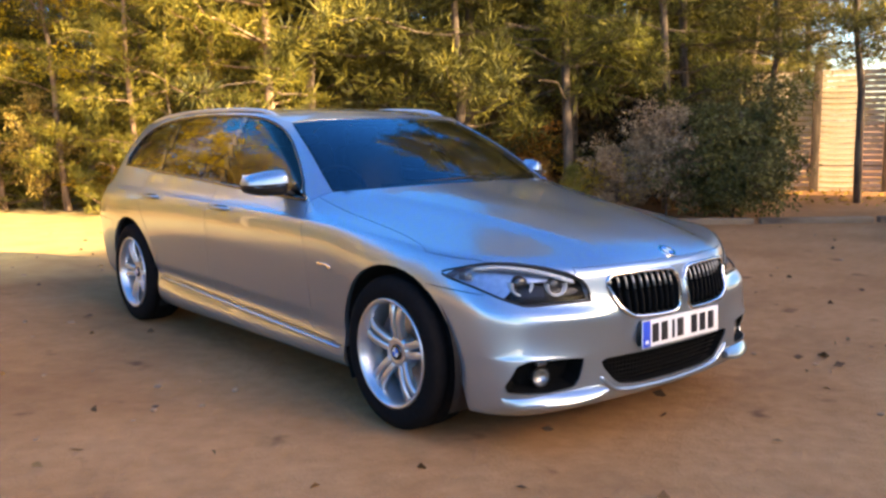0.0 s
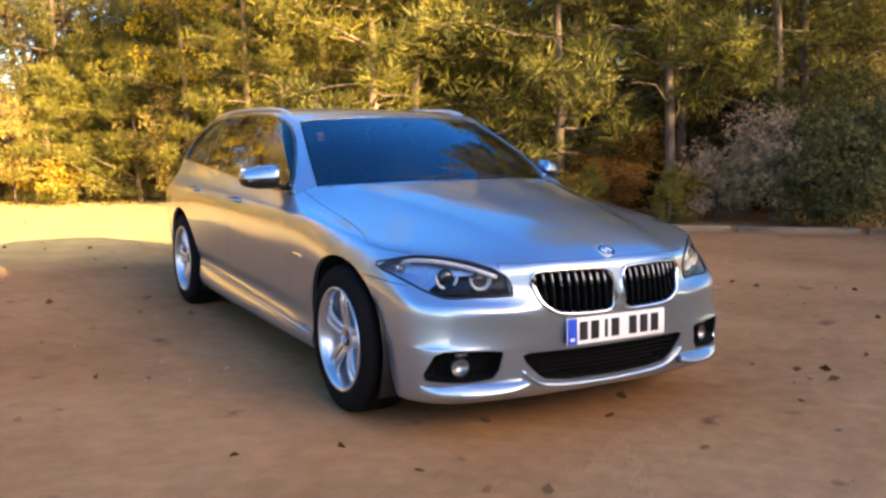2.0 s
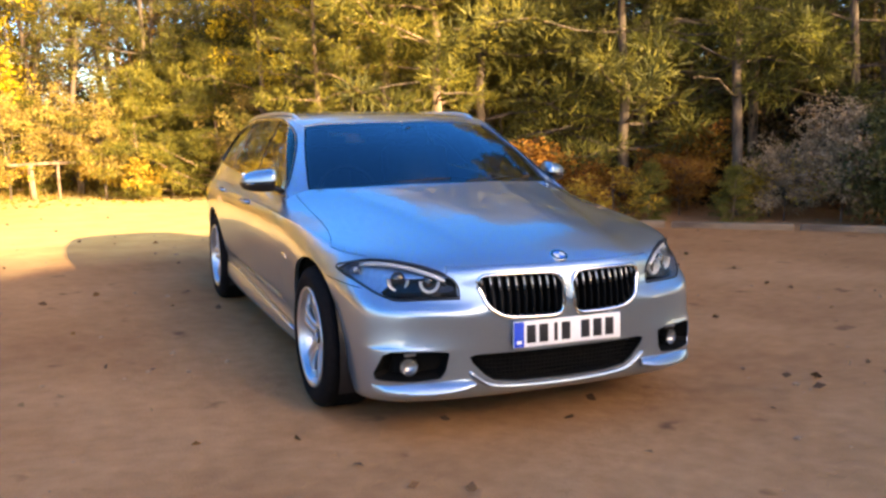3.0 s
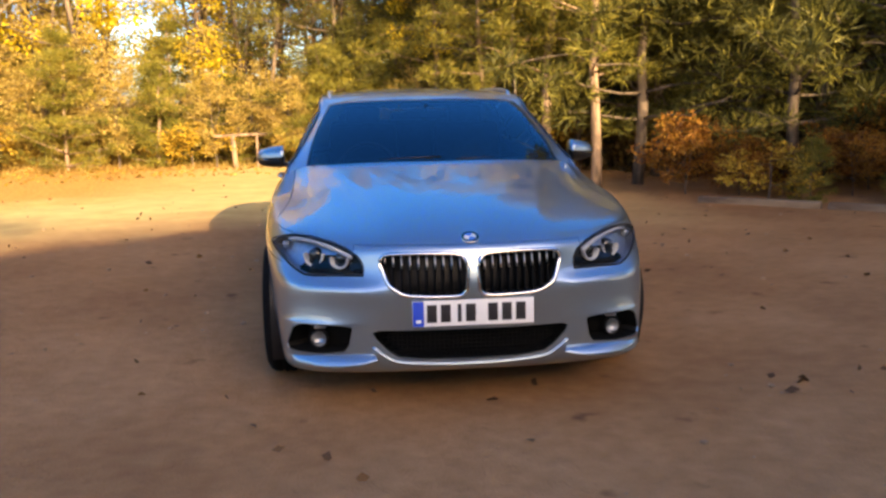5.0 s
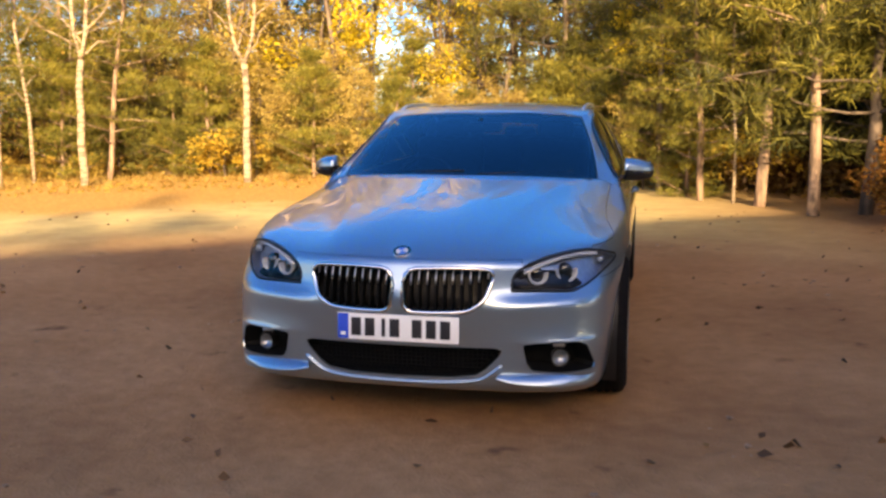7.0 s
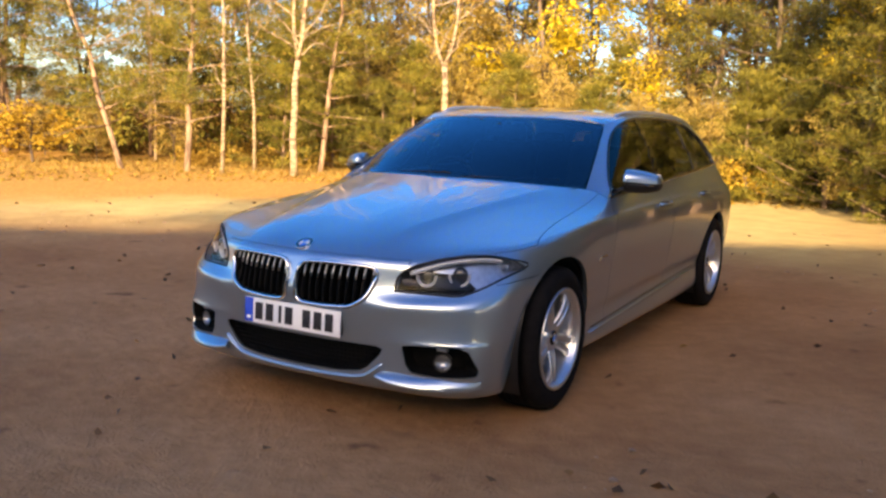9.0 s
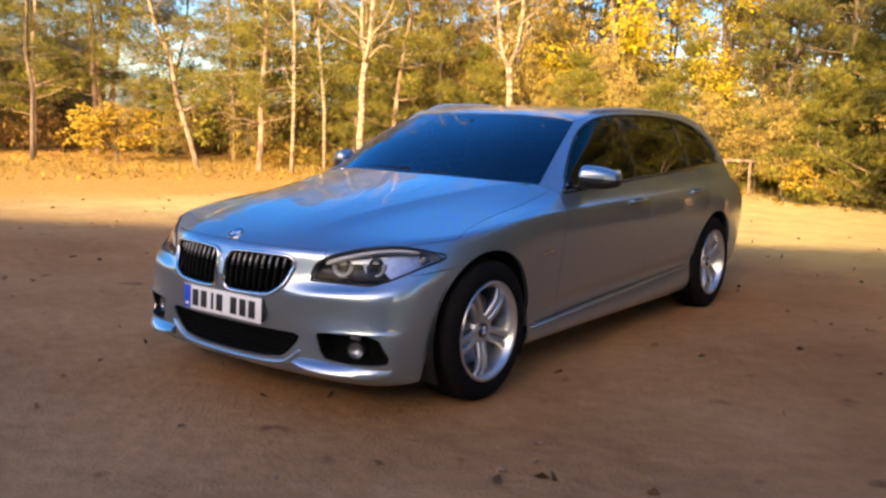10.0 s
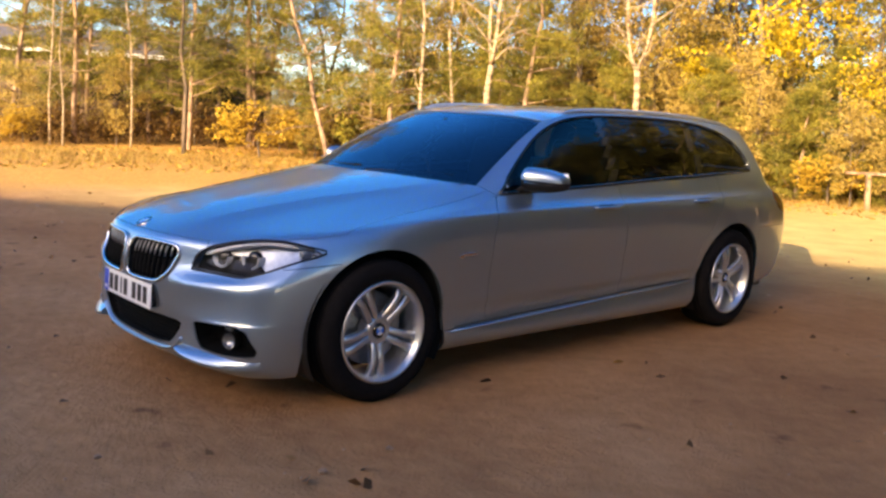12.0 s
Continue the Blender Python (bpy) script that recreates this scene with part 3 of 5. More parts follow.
for s in (1, -1):
    one = (lambda k: SKIN[k]) if s == 1 else (lambda k: flip(SKIN[k]))
    for name, yh in (("front_door", 2.40), ("rear_door", 3.40)):
        door = panel(name, one(name), PAINT, car)
        zh = 0.862 if name == "front_door" else 0.874
        cup = [on_side(yh + d, zh - 0.002, s, 0.001) for d in (-0.105, -0.05, 0.0, 0.05, 0.105)]
        part("handle_recess", tube_bm(cup, [0.008, 0.016, 0.017, 0.016, 0.008], 8), BLACK, door)
        bar = [on_side(yh + d, zh, s, o) for d, o in ((-0.115, 0.004), (-0.09, 0.024), (0, 0.032), (0.09, 0.024), (0.115, 0.004))]
        part("handle", tube_bm(smooth_line(bar, 3), [0.010] * 12 + [0.010], 8), PAINT, door)
    glass = one("side_window")
    for name, a, b, m in (("front_side_glass", 1.66, 2.53, SIDE_GLASS), ("rear_side_glass", 2.60, 3.46, DARK_GLASS), ("quarter_glass", 3.51, 4.3, DARK_GLASS)):
        panel(name, split_window(glass, a, b), m, car, gap=0.003, depth=0.004, inward=0.006)
    for name, a, b in (("centre_pillar", 2.53, 2.60), ("rear_pillar", 3.46, 3.51), ("mirror_corner", 1.5, 1.66)):
        panel(name, split_window(glass, a, b), GLOSS_BLACK, car, gap=0.0, depth=0.01, inward=0.002)
    edge = [on_side(y, z, s, 0.002) for y, z in smooth_line(DLO[15:] + DLO[:1], 3)]
    strip("waist_trim", edge, 0.007, 0.010, GLOSS_BLACK, car)
    rim = [on_side(y, z, s, 0.001) for y, z in smooth_line(DLO[:16], 3)]
    strip("window_trim", rim, 0.008, 0.008, GLOSS_BLACK, car)
    # sill blade, with a black tube as the shadow line above it
    line = [on_side(y, np.interp(y, *zip(*SILL)) - 0.012, s, 0.003) for y in np.linspace(1.27, 3.38, 24)]
    part("sill_trim", tube_bm(line, [0.004] + [0.012] * 22 + [0.004], 8, flat=0.8), PAINT, car)
    dark = [on_side(y, np.interp(y, *zip(*SILL)) + 0.008, s, -0.002) for y in np.linspace(1.30, 3.36, 24)]
    part("sill_shadow_line", tube_bm(dark, 0.0035, 6), BLACK, car)
    # roof rail
    rail = []
    for y, x, o in ((2.30, .592, -.012), (2.40, .597, .006), (2.6, .600, .012), (3.0, .597, .013), (3.5, .586, .013), (3.9, .569, .012), (4.15, .552, .006), (4.25, .545, -.012)):
        rail.append(on_top(s * x, y, o)[0])
    part("roof_rail", tube_bm(smooth_line(rail, 5), 0.013, 8, flat=0.9), ALLOY, car, "satin silver roof rail")
    # badge plate on the front wing
    part("wing_badge", box_bm((0.006, 0.09, 0.014), on_side(1.345, .663, s, 0.001), 0.002), CHROME, car)
    part("wing_badge_bar", box_bm((0.006, 0.03, 0.018), on_side(1.29, .655, s, 0.002), 0.002), CHROME, car)
    # wheel arch liners
    for yc in (0.834, 3.80):
        rows = []
        for x in (0.55, 0.885):
            rows.append([(s * x, yc + 0.395 * math.cos(a), 0.335 + 0.392 * math.sin(a)) for a in np.linspace(-0.5, math.pi + 0.5, 29)])
        rows.insert(0, [(s * 0.55, yc + 0.02 * math.cos(a), 0.335 + 0.02 * math.sin(a)) for a in np.linspace(-0.5, math.pi + 0.5, 29)])
        part("arch_liner", loft_bm(rows), BLACK, car)


# ---- lamps ----
def headlamp(s):
    one = SKIN["headlamp"] if s == 1 else flip(SKIN["headlamp"])
    lamp = panel("headlamp", one, LENS, car, "clear lens headlamp with dark inner housing", gap=0.004, depth=0.006, inward=0.001)
    lamp.visible_shadow = False
    panel("lamp_reflector", one, LAMP_SATIN, lamp, gap=0.003, depth=-0.044, inward=0.048)
    # black lower mask with an even upper edge
    low = smooth_line([(.459, .126, .607), (.53, .150, .604), (.60, .178, .603), (.69, .220, .601), (.735, .268, .609)], 5)
    high = smooth_line([(.468, .126, .684), (.53, .160, .686), (.60, .205, .682), (.68, .262, .664), (.738, .285, .616)], 5)
    rows = []
    for p, q in zip(low, high):
        row = []
        for f in (0.0, 0.5, 1.0):
            w = Vector(p).lerp(Vector(q), f)
            w = TREE.find_nearest(Vector((s * w.x, w.y, w.z)))[0]
            row.append(w + Vector((-s * 0.008, 0.030 + 0.014 * f, 0)))
        rows.append(row)
    bm = loft_bm(rows)
    bmesh.ops.solidify(bm, geom=bm.faces, thickness=0.003)
    bmesh.ops.recalc_face_normals(bm, faces=bm.faces)
    part("lamp_mask", bm, GLOSS_BLACK, lamp)
    part("lamp_seal", tube_bm([TREE.find_nearest(Vector((s * p[0], p[1], p[2])))[0] for p in smooth_line(LAMP_3D + LAMP_3D[:1], 4)[:-1]], 0.005, 6, closed=True), BLACK, lamp)
    brow = [Vector((s * x, y, z)) for x, y, z in smooth_line([(.505, .165, .678), (.56, .215, .702), (.64, .29, .727), (.72, .365, .738), (.79, .45, .728)], 4)]
    part("light_brow", tube_bm(brow, [0.006] + [0.012] * 15 + [0.004], 10, flat=0.85), LIGHT_GUIDE, lamp, "milky light strip")
    for x, y, z, r in ((.668, .295, .672, .044), (.556, .215, .666, .040)):
        turn = pose(s * x, y, z, 0, 0, s * 22) @ pose(0, 0, 0, 0, 0, -90)
        bm = lathe_bm([(-0.03, r * 1.05), (0.010, r * 1.10), (0.019, r * 1.02), (0.014, r * 0.84), (-0.01, r * 0.76)], 28)
        bm.transform(turn)
        bmesh.ops.delete(bm, geom=[v for v in bm.verts if v.co.z > z + 0.30 * r], context="VERTS")
        part("lamp_ring", bm, LIGHT_GUIDE, lamp, "milky half ring")
        bm = lathe_bm([(-0.03, r * 0.74), (-0.006, r * 0.70), (0.001, r * 0.54), (0.005, r * 0.3), (0.006, 0.001)], 24)
        bm.transform(turn)
        part("projector_lens", bm, GLOSS_BLACK, lamp)
    part("indicator", box_bm((0.03, 0.05, 0.03), (s * .80, .475, .70), 0.008), LAMP_SATIN, lamp)
    return lamp


for s in (1, -1):
    headlamp(s)
    tl = SKIN["tail_lamp"] if s == 1 else flip(SKIN["tail_lamp"])
    panel("tail_lamp", tl, RED_LENS, car, "red tail lamp wrapping round the corner", gap=0.003, depth=0.02)


# ---- kidney grilles ----
def kidney(s):
    polys = SKIN["kidney"] if s == 1 else flip(SKIN["kidney"])
    tub = panel("kidney_grille", polys, BLACK, car, "chrome framed double kidney grille half", gap=0.0, depth=-0.058, inward=0.06)
    ring = [on_front(s * x, z, 0.004) for x, z in KIDNEY]
    part("grille_frame", tube_bm(ring, 0.0095, 8, closed=True), CHROME, tub, "chrome frame")
    for k in range(10):
        x = 0.052 + k * (0.367 - 0.052) / 9
        zs = [z for z in np.linspace(0.53, 0.72, 96) if inside(KIDNEY, x, z)]
        z0, z1 = zs[0] + 0.004, zs[-1] - 0.002
        rows = []
        for z in np.linspace(z0, z1, 9):
            y = on_front(s * x, z).y
            f = (z - z0) / (z1 - z0)
            y += 0.008 + 0.010 * max(0, (f - 0.8) / 0.2) ** 1.5
            rows.append([(s * x - 0.0045, y + 0.045, z), (s * x - 0.0045, y + 0.006, z), (s * x - 0.002, y, z), (s * x + 0.002, y, z), (s * x + 0.0045, y + 0.006, z), (s * x + 0.0045, y + 0.045, z)])
        bm = loft_bm(rows, close_u=True, cap=True)
        bmesh.ops.recalc_face_normals(bm, faces=bm.faces)
        part("grille_bar", bm, MESH_BLACK, tub)
        tips = [[Vector(p) + Vector((0, -0.0015, 0)) for p in row[1:5]] for row in rows[5:9]]
        bm = loft_bm(tips)
        bmesh.ops.solidify(bm, geom=bm.faces, thickness=0.001)
        part("bar_tip", bm, ALLOY, tub, "bright silver tip")
    return tub


for s in (1, -1):
    kidney(s)


# ---- lower intakes, fog lamps, blades ----
intake_tub = panel("lower_intake", both("intake"), MESH_BLACK, car, "black mesh lower air intake", gap=0.0, depth=-0.07, inward=0.075)
bm = bmesh.new()
for z in np.linspace(0.262, 0.352, 6):
    xs = [x for x in np.linspace(-0.41, 0.41, 60) if inside(INTAKE, abs(x), z)]
    tube_bm([on_front(x, z) + Vector((0, 0.035, 0)) for x in np.linspace(xs[0], xs[-1], 12)], 0.0035, 5, bm)
for x in np.linspace(-0.38, 0.38, 39):
    zs = [z for z in np.linspace(0.235, 0.372, 40) if inside(INTAKE, abs(x), z)]
    tube_bm([on_front(x, z) + Vector((0, 0.037, 0)) for z in np.linspace(zs[0], zs[-1], 4)], 0.0028, 4, bm)
part("intake_mesh", bm, MESH_BLACK, intake_tub)
lip_line = [on_front(x, z, 0.0) for x, z in [(-.43, .300), (-.385, .262), (-.33, .232), (-.22, .219), (0, .213), (.22, .219), (.33, .232), (.385, .262), (.43, .300)]]
part("chin_lip", tube_bm(smooth_line(lip_line, 5), [0.004] + [0.012] * 39 + [0.004], 8, flat=0.8), PAINT, car)

for s in (1, -1):
    polys = SKIN["fog"] if s == 1 else flip(SKIN["fog"])
    tub = panel("fog_recess", polys, MESH_BLACK, car, "black fog lamp recess in the bumper", gap=0.0, depth=-0.095, inward=0.10)
    turn = pose(s * .657, .200, .320, 0, 0, s * 18) @ pose(0, 0, 0, 0, 0, -90)
    bm = lathe_bm([(-0.04, 0.030), (0.0, 0.036), (0.008, 0.041), (0.012, 0.038), (0.008, 0.034)], 28)
    bm.transform(turn)
    lamp = part("fog_lamp", bm, BLACK, tub)
    bm = lathe_bm([(0.008, 0.034), (-0.004, 0.026), (-0.012, 0.012), (-0.014, 0.001)], 28)
    bm.transform(turn)
    part("fog_reflector", bm, ALLOY_DARK, lamp)
    bm = lathe_bm([(0.006, 0.034), (0.012, 0.024), (0.015, 0.010), (0.0155, 0.001)], 28)
    bm.transform(turn)
    part("fog_lens", bm, LENS, lamp).visible_shadow = False
    bm = box_bm((0.05, 0.02, 0.014), (s * .652, .200, .372), 0.005)
    part("fog_bezel", bm, LAMP_SILVER, tub)
    # the blade under the recess: top, front edge and underside
    outer = smooth_line([(.408, .058, .250), (.48, .062, .234), (.58, .090, .222), (.68, .134, .218), (.76, .190, .218), (.803, .255, .222)], 4)
    upper = smooth_line([(.425, .098, .268), (.505, .120, .272), (.60, .143, .268), (.69, .174, .267), (.765, .227, .270), (.806, .279, .272)], 4)
    under = smooth_line([(.425, .100, .225), (.50, .110, .206), (.60, .140, .196), (.69, .190, .194), (.765, .255, .194), (.803, .320, .20)], 4)
    rows = [[(s * a[0], a[1], a[2]), (s * (a[0] * .3 + b[0] * .7), a[1] * .3 + b[1] * .7 - .002, a[2] * .3 + b[2] * .7 + .006), (s * b[0], b[1], b[2]), (s * b[0], b[1] + .004, b[2] - .012), (s * c[0], c[1], c[2])] for a, b, c in zip(upper, outer, under)]
    bm = loft_bm(rows, close_u=True, cap=True)
    bmesh.ops.recalc_face_normals(bm, faces=bm.faces)
    blade = part("bumper_blade", bm, PAINT, car)
    mod = blade.modifiers.new("edge", "BEVEL")
    mod.width, mod.segments, mod.limit_method, mod.angle_limit = 0.003, 2, "ANGLE", radians(35)


# ---- number plate with its letters as plain bars ----
plate = part("number_plate", box_bm((0.52, 0.006, 0.111), (0, 0, 0), 0.002), PLATE_WHITE, car, "white front plate with a blue band and dark bars")
plate.matrix_basis = pose(0, 0.022, 0.4525, -2, 0, 0)
part("plate_holder", box_bm((0.50, 0.030, 0.10), (0, 0.018, 0), 0.004), BLACK, plate)
part("plate_band", box_bm((0.047, 0.002, 0.107), (-0.235, -0.0035, 0), 0.0005), PLATE_BLUE, plate)
for k, x in enumerate((-.178, -.119, -.060, -.012, .083, .143, .203)):
    part("plate_bar", box_bm((0.016 if k == 2 else 0.042, 0.0016, 0.076), (x, -0.0036, 0), 0.0004), INK, plate)
part("band_mark", box_bm((0.022, 0.001, 0.014), (-0.235, -0.0048, -0.032), 0.0003), PLATE_WHITE, plate)


# ---- round badge on the bonnet ----
def roundel(p, n, r, parent):
    turn = Matrix.Translation(p) @ Vector((1, 0, 0)).rotation_difference(n).to_matrix().to_4x4()
    bm = lathe_bm([(-0.004, r), (0.003, r), (0.0045, r * 0.95), (0.004, r * 0.90)], 32)
    bm.transform(turn)
    rim = part("badge", bm, CHROME, parent)
    bm = lathe_bm([(0.0038, r * 0.92), (0.0042, r * 0.64)], 32)
    bm.transform(turn)
    part("badge_ring", bm, GLOSS_BLACK, rim)
    for k in range(4):
        bm = bmesh.new()
        c = bm.verts.new((0.005, 0, 0))
        arc = [bm.verts.new((0.0042, r * 0.64 * math.cos(a), r * 0.64 * math.sin(a))) for a in np.linspace(k * math.pi / 2, (k + 1) * math.pi / 2, 9)]
        for a, b in zip(arc, arc[1:]):
            bm.faces.new((c, a, b))
        bm.transform(turn)
        part("badge_quarter", bm, BADGE_WHITE if k % 2 else BADGE_BLUE, rim)


hit, n = on_top(0, 0.105)
roundel(hit, n, 0.041, car)


# ---- door mirrors ----
def mirror(s):
    def ring(f):
        # sections from the door outwards
        x = 0.875 + 0.165 * f
        y = 1.80 + 0.075 * f + 0.02 * f * f
        h = 0.064 * (1 - 0.50 * f**3.0)
        d = 0.078 * (1 - 0.45 * f**2.5)
        zc = 1.022 - 0.012 * f
        return x, y, h, d, zc

    caps, lows = [], []
    for f in list(np.linspace(0, 0.9, 10)) + [0.93, 0.96, 0.98, 0.993, 1.0]:
        x, y, h, d, zc = ring(f)
        if f > 0.9:
            h, d = h * math.sqrt(max(0.02, 1 - ((f - 0.9) / 0.102) ** 2)), d * math.sqrt(max(0.05, 1 - ((f - 0.9) / 0.104) ** 2))
        top, bot = [], []
        for a in np.linspace(0, 180, 17):
            ca, sa = math.cos(radians(a)), math.sin(radians(a))
            top.append((s * x, y - d * math.copysign(abs(ca) ** 0.75, ca), zc + h * math.copysign(abs(sa) ** 0.8, sa)))
        for a in np.linspace(180, 360, 13):
            ca, sa = math.cos(radians(a)), math.sin(radians(a))
            bot.append((s * x, y - 0.97 * d * math.copysign(abs(ca) ** 0.75, ca), zc + h * 1.0 * math.copysign(abs(sa) ** 0.8, sa)))
        caps.append(top)
        lows.append(bot)
    bm = loft_bm(caps, cap=True)
    bmesh.ops.recalc_face_normals(bm, faces=bm.faces)
    house = part("door_mirror", bm, PAINT, car, "silver door mirror with black underside")
    bm = loft_bm(lows, cap=True)
    bmesh.ops.recalc_face_normals(bm, faces=bm.faces)
    part("mirror_base", bm, BLACK, house)
    part("mirror_arm", tube_bm([(s * .80, 1.74, .955), (s * .855, 1.765, .972), (s * .90, 1.79, .985)], [0.026, 0.022, 0.03], 8, flat=0.6), BLACK, house)
    part("mirror_glass", box_bm((0.135, 0.004, 0.082), (s * .955, 1.912, 1.018), 0.0015, turn=Euler((0, 0, s * radians(12))).to_matrix().to_4x4()), CHROME, house)
    part("repeater", tube_bm([(s * .90, 1.722, 1.008), (s * .96, 1.745, 1.007), (s * 1.02, 1.800, 1.003)], [0.004, 0.005, 0.003], 6), LENS, house)


for s in (1, -1):
    mirror(s)


# ---- wheels ----
def wheel_proto():
    w = empty("wheel")
    w.parent = car
    R, W = 0.335, 0.1225
    side = [(-W + .012, .232), (-W - .002, .262), (-W - .002, .292), (-W + .012, .318), (-W + .03, .330), (-.06, .334)]
    tread = []
    for x in np.linspace(-.06, .06, 13):
        tread.append((x, R - (0.007 if abs(abs(x) - .02) < .006 or abs(abs(x) - .055) < .005 else 0)))
    prof = side + tread + [(-x, r) for x, r in side[::-1]]
    part("tyre", lathe_bm(prof, 64), RUBBER, w)
    part("rim_barrel", lathe_bm([(-W + .012, .232), (-W + .018, .212), (-.03, .196), (.06, .205), (W - .03, .214), (W - .012, .222), (W - .006, .232), (W - .004, .236), (W - .012, .237)], 64), ALLOY, w)
    part("rim_lip", lathe_bm([(W - .018, .217), (W - .008, .2195), (W - .001, .228), (W + .0005, .233), (W - .004, .238), (W - .010, .238)], 64), ALLOY, w, "polished rim edge")
    part("brake_disc", lathe_bm([(.012, .07), (.016, .165), (.010, .172), (-.010, .172), (-.014, .165)], 48), STEEL, w)
    bm = bmesh.new()
    rows = []
    for a in np.linspace(2.2, 3.2, 9):
        rows.append([(x, r * math.cos(a), r * math.sin(a)) for x, r in ((.03, .11), (.03, .178), (-.03, .178), (-.03, .11))])
    bm = loft_bm(rows, bm, close_u=True, cap=True)
    bmesh.ops.recalc_face_normals(bm, faces=bm.faces)
    part("brake_caliper", bm, ALLOY_DARK, w)
    part("hub", lathe_bm([(.02, .078), (.068, .072), (.078, .062), (.080, .045), (.076, .037), (.076, .033)], 40), ALLOY, w)
    rim = part("hub_cap", lathe_bm([(.070, .036), (.083, .0345), (.085, .031), (.084, .001)], 32), GLOSS_BLACK, w)
    for k in range(4):
        bm = bmesh.new()
        c = bm.verts.new((.0868, 0, 0))
        arc = [bm.verts.new((.0862, .021 * math.cos(a), .021 * math.sin(a))) for a in np.linspace(k * math.pi / 2, (k + 1) * math.pi / 2, 7)]
        for a, b in zip(arc, arc[1:]):
            bm.faces.new((c, a, b))
        part("badge_quarter", bm, BADGE_WHITE if k % 2 else BADGE_BLUE, rim)
    for k in range(5):
        mid = math.pi / 2 + k * 2 * math.pi / 5
        for d in (-1, 1):
            rows = []
            for f in np.linspace(0, 1, 8):
                r = 0.045 + 0.178 * f
                off = d * (0.0165 + 0.010 * f + 0.008 * max(0, f - 0.7) / 0.3)
                half = 0.0155 + 0.0015 * f + 0.008 * max(0, f - 0.8) / 0.2
                xs = 0.074 + 0.016 * math.sin(f * math.pi * 0.9) + 0.014 * f - 0.010 * max(0, f - 0.8) / 0.2
                ca, sa = math.cos(mid), math.sin(mid)
                place = lambda x, t: (x, r * ca - (off + t) * sa, r * sa + (off + t) * ca)
                rows.append([place(xs - .030, -half), place(xs - .006, -half), place(xs, -half * .62), place(xs, half * .62), place(xs - .006, half), place(xs - .030, half)])
            bm = loft_bm(rows, close_u=True, cap=True)
            bmesh.ops.recalc_face_normals(bm, faces=bm.faces)
            part("spoke", bm, ALLOY, w)
        a = mid + math.pi / 5
        bm = lathe_bm([(.066, .0085), (.076, .0085), (.078, .006), (.078, .001)], 8)
        bm.transform(Matrix.Translation((0, .054 * math.cos(a), .054 * math.sin(a))))
        part("wheel_bolt", bm, STEEL, w)
    return w


wheel = wheel_proto()
wheel.matrix_basis = pose(.803, .834, .335, -40, 0, 0)
copy_thing(wheel, pose(.807, 3.80, .335, 10, 0, 0))
copy_thing(wheel, pose(-.803, .834, .335, 0, 0, 180) @ pose(0, 0, 0, -4, 0, 0))
copy_thing(wheel, pose(-.807, 3.80, .335, 0, 0, 180) @ pose(0, 0, 0, 20, 0, 0))

# ---- cabin and underside ----
part("underbody", box_bm((1.50, 4.3, 0.06), (0, 2.4, 0.225), 0.02), BLACK, car)
part("engine_block", box_bm((0.9, 1.0, 0.45), (0, 0.75, 0.47), 0.08), BLACK, car)
part("cabin_floor", box_bm((1.45, 3.1, 0.05), (0, 3.0, 0.36), 0.01), CABIN, car)
dash = loft_bm([[(x, 1.44 + 0.10 * (x / .72) ** 2, .955 - .02 * (x / .72) ** 2), (x, 1.72, .955), (x, 1.86, .93), (x, 1.92, .84), (x, 1.86, .66), (x, 1.6, .5)] for x in np.linspace(-.74, .74, 13)])
part("dashboard", dash, CABIN, car)
for s in (1, -1):
    part("door_card", box_bm((0.05, 2.1, 0.46), (s * .80, 2.65, .70), 0.02), CABIN, car)


def seat(x, y, wide, name):
    base = box_bm((wide, 0.54, 0.2), (x, y, .52), 0.06, 3)
    ob = part(name, base, LEATHER, car)
    back = box_bm((wide * 0.96, 0.16, 0.66), (0, 0, 0.31), 0.06, 3)
    back.transform(pose(x, y + 0.27, .56, -16, 0, 0))
    part("backrest", back, LEATHER, ob)
    n = 1 if wide < 0.7 else 3
    for k in range(n):
        hx = x if n == 1 else (k - 1) * 0.42
        head = box_bm((0.25, 0.10, 0.17), (0, 0, 0), 0.045, 3)
        head.transform(pose(hx, y + 0.27 + 0.21, 1.215 if n == 1 else 1.16, -8, 0, 0))
        part("headrest", head, LEATHER, ob)
        for d in (-0.05, 0.05):
            part("headrest_post", tube_bm([(hx + d, y + .46, 1.08), (hx + d, y + .475, 1.16)], 0.006, 6), STEEL, ob)
    return ob


seat(-.37, 2.42, 0.5, "front_seat")
seat(.37, 2.42, 0.5, "front_seat")
seat(0, 3.28, 1.28, "rear_seat")
ring = [(-.37 + 0.18 * math.cos(a), 2.02 + 0.055 * math.sin(a), .90 + 0.17 * math.sin(a)) for a in np.linspace(0, 2 * math.pi, 28, endpoint=False)]
sw = part("steering_wheel", tube_bm(ring, 0.014, 8, closed=True), LEATHER, car)
part("wheel_boss", box_bm((0.15, 0.06, 0.12), (-.37, 2.0, .90), 0.03), CABIN, sw)
for a in (0.1, math.pi - 0.1, 1.5 * math.pi):
    part("wheel_spoke", tube_bm([(-.37, 2.0, .90), (-.37 + 0.17 * math.cos(a), 2.02 + 0.05 * math.sin(a), .90 + 0.16 * math.sin(a))], 0.013, 6), CABIN, sw)
inside_mirror = part("rear_view_mirror", box_bm((0.24, 0.03, 0.06), (0, 2.02, 1.255), 0.015, 2), CABIN, car)
part("mirror_stalk", tube_bm([(0, 1.96, 1.30), (0, 2.0, 1.27)], 0.015, 6), CABIN, inside_mirror)
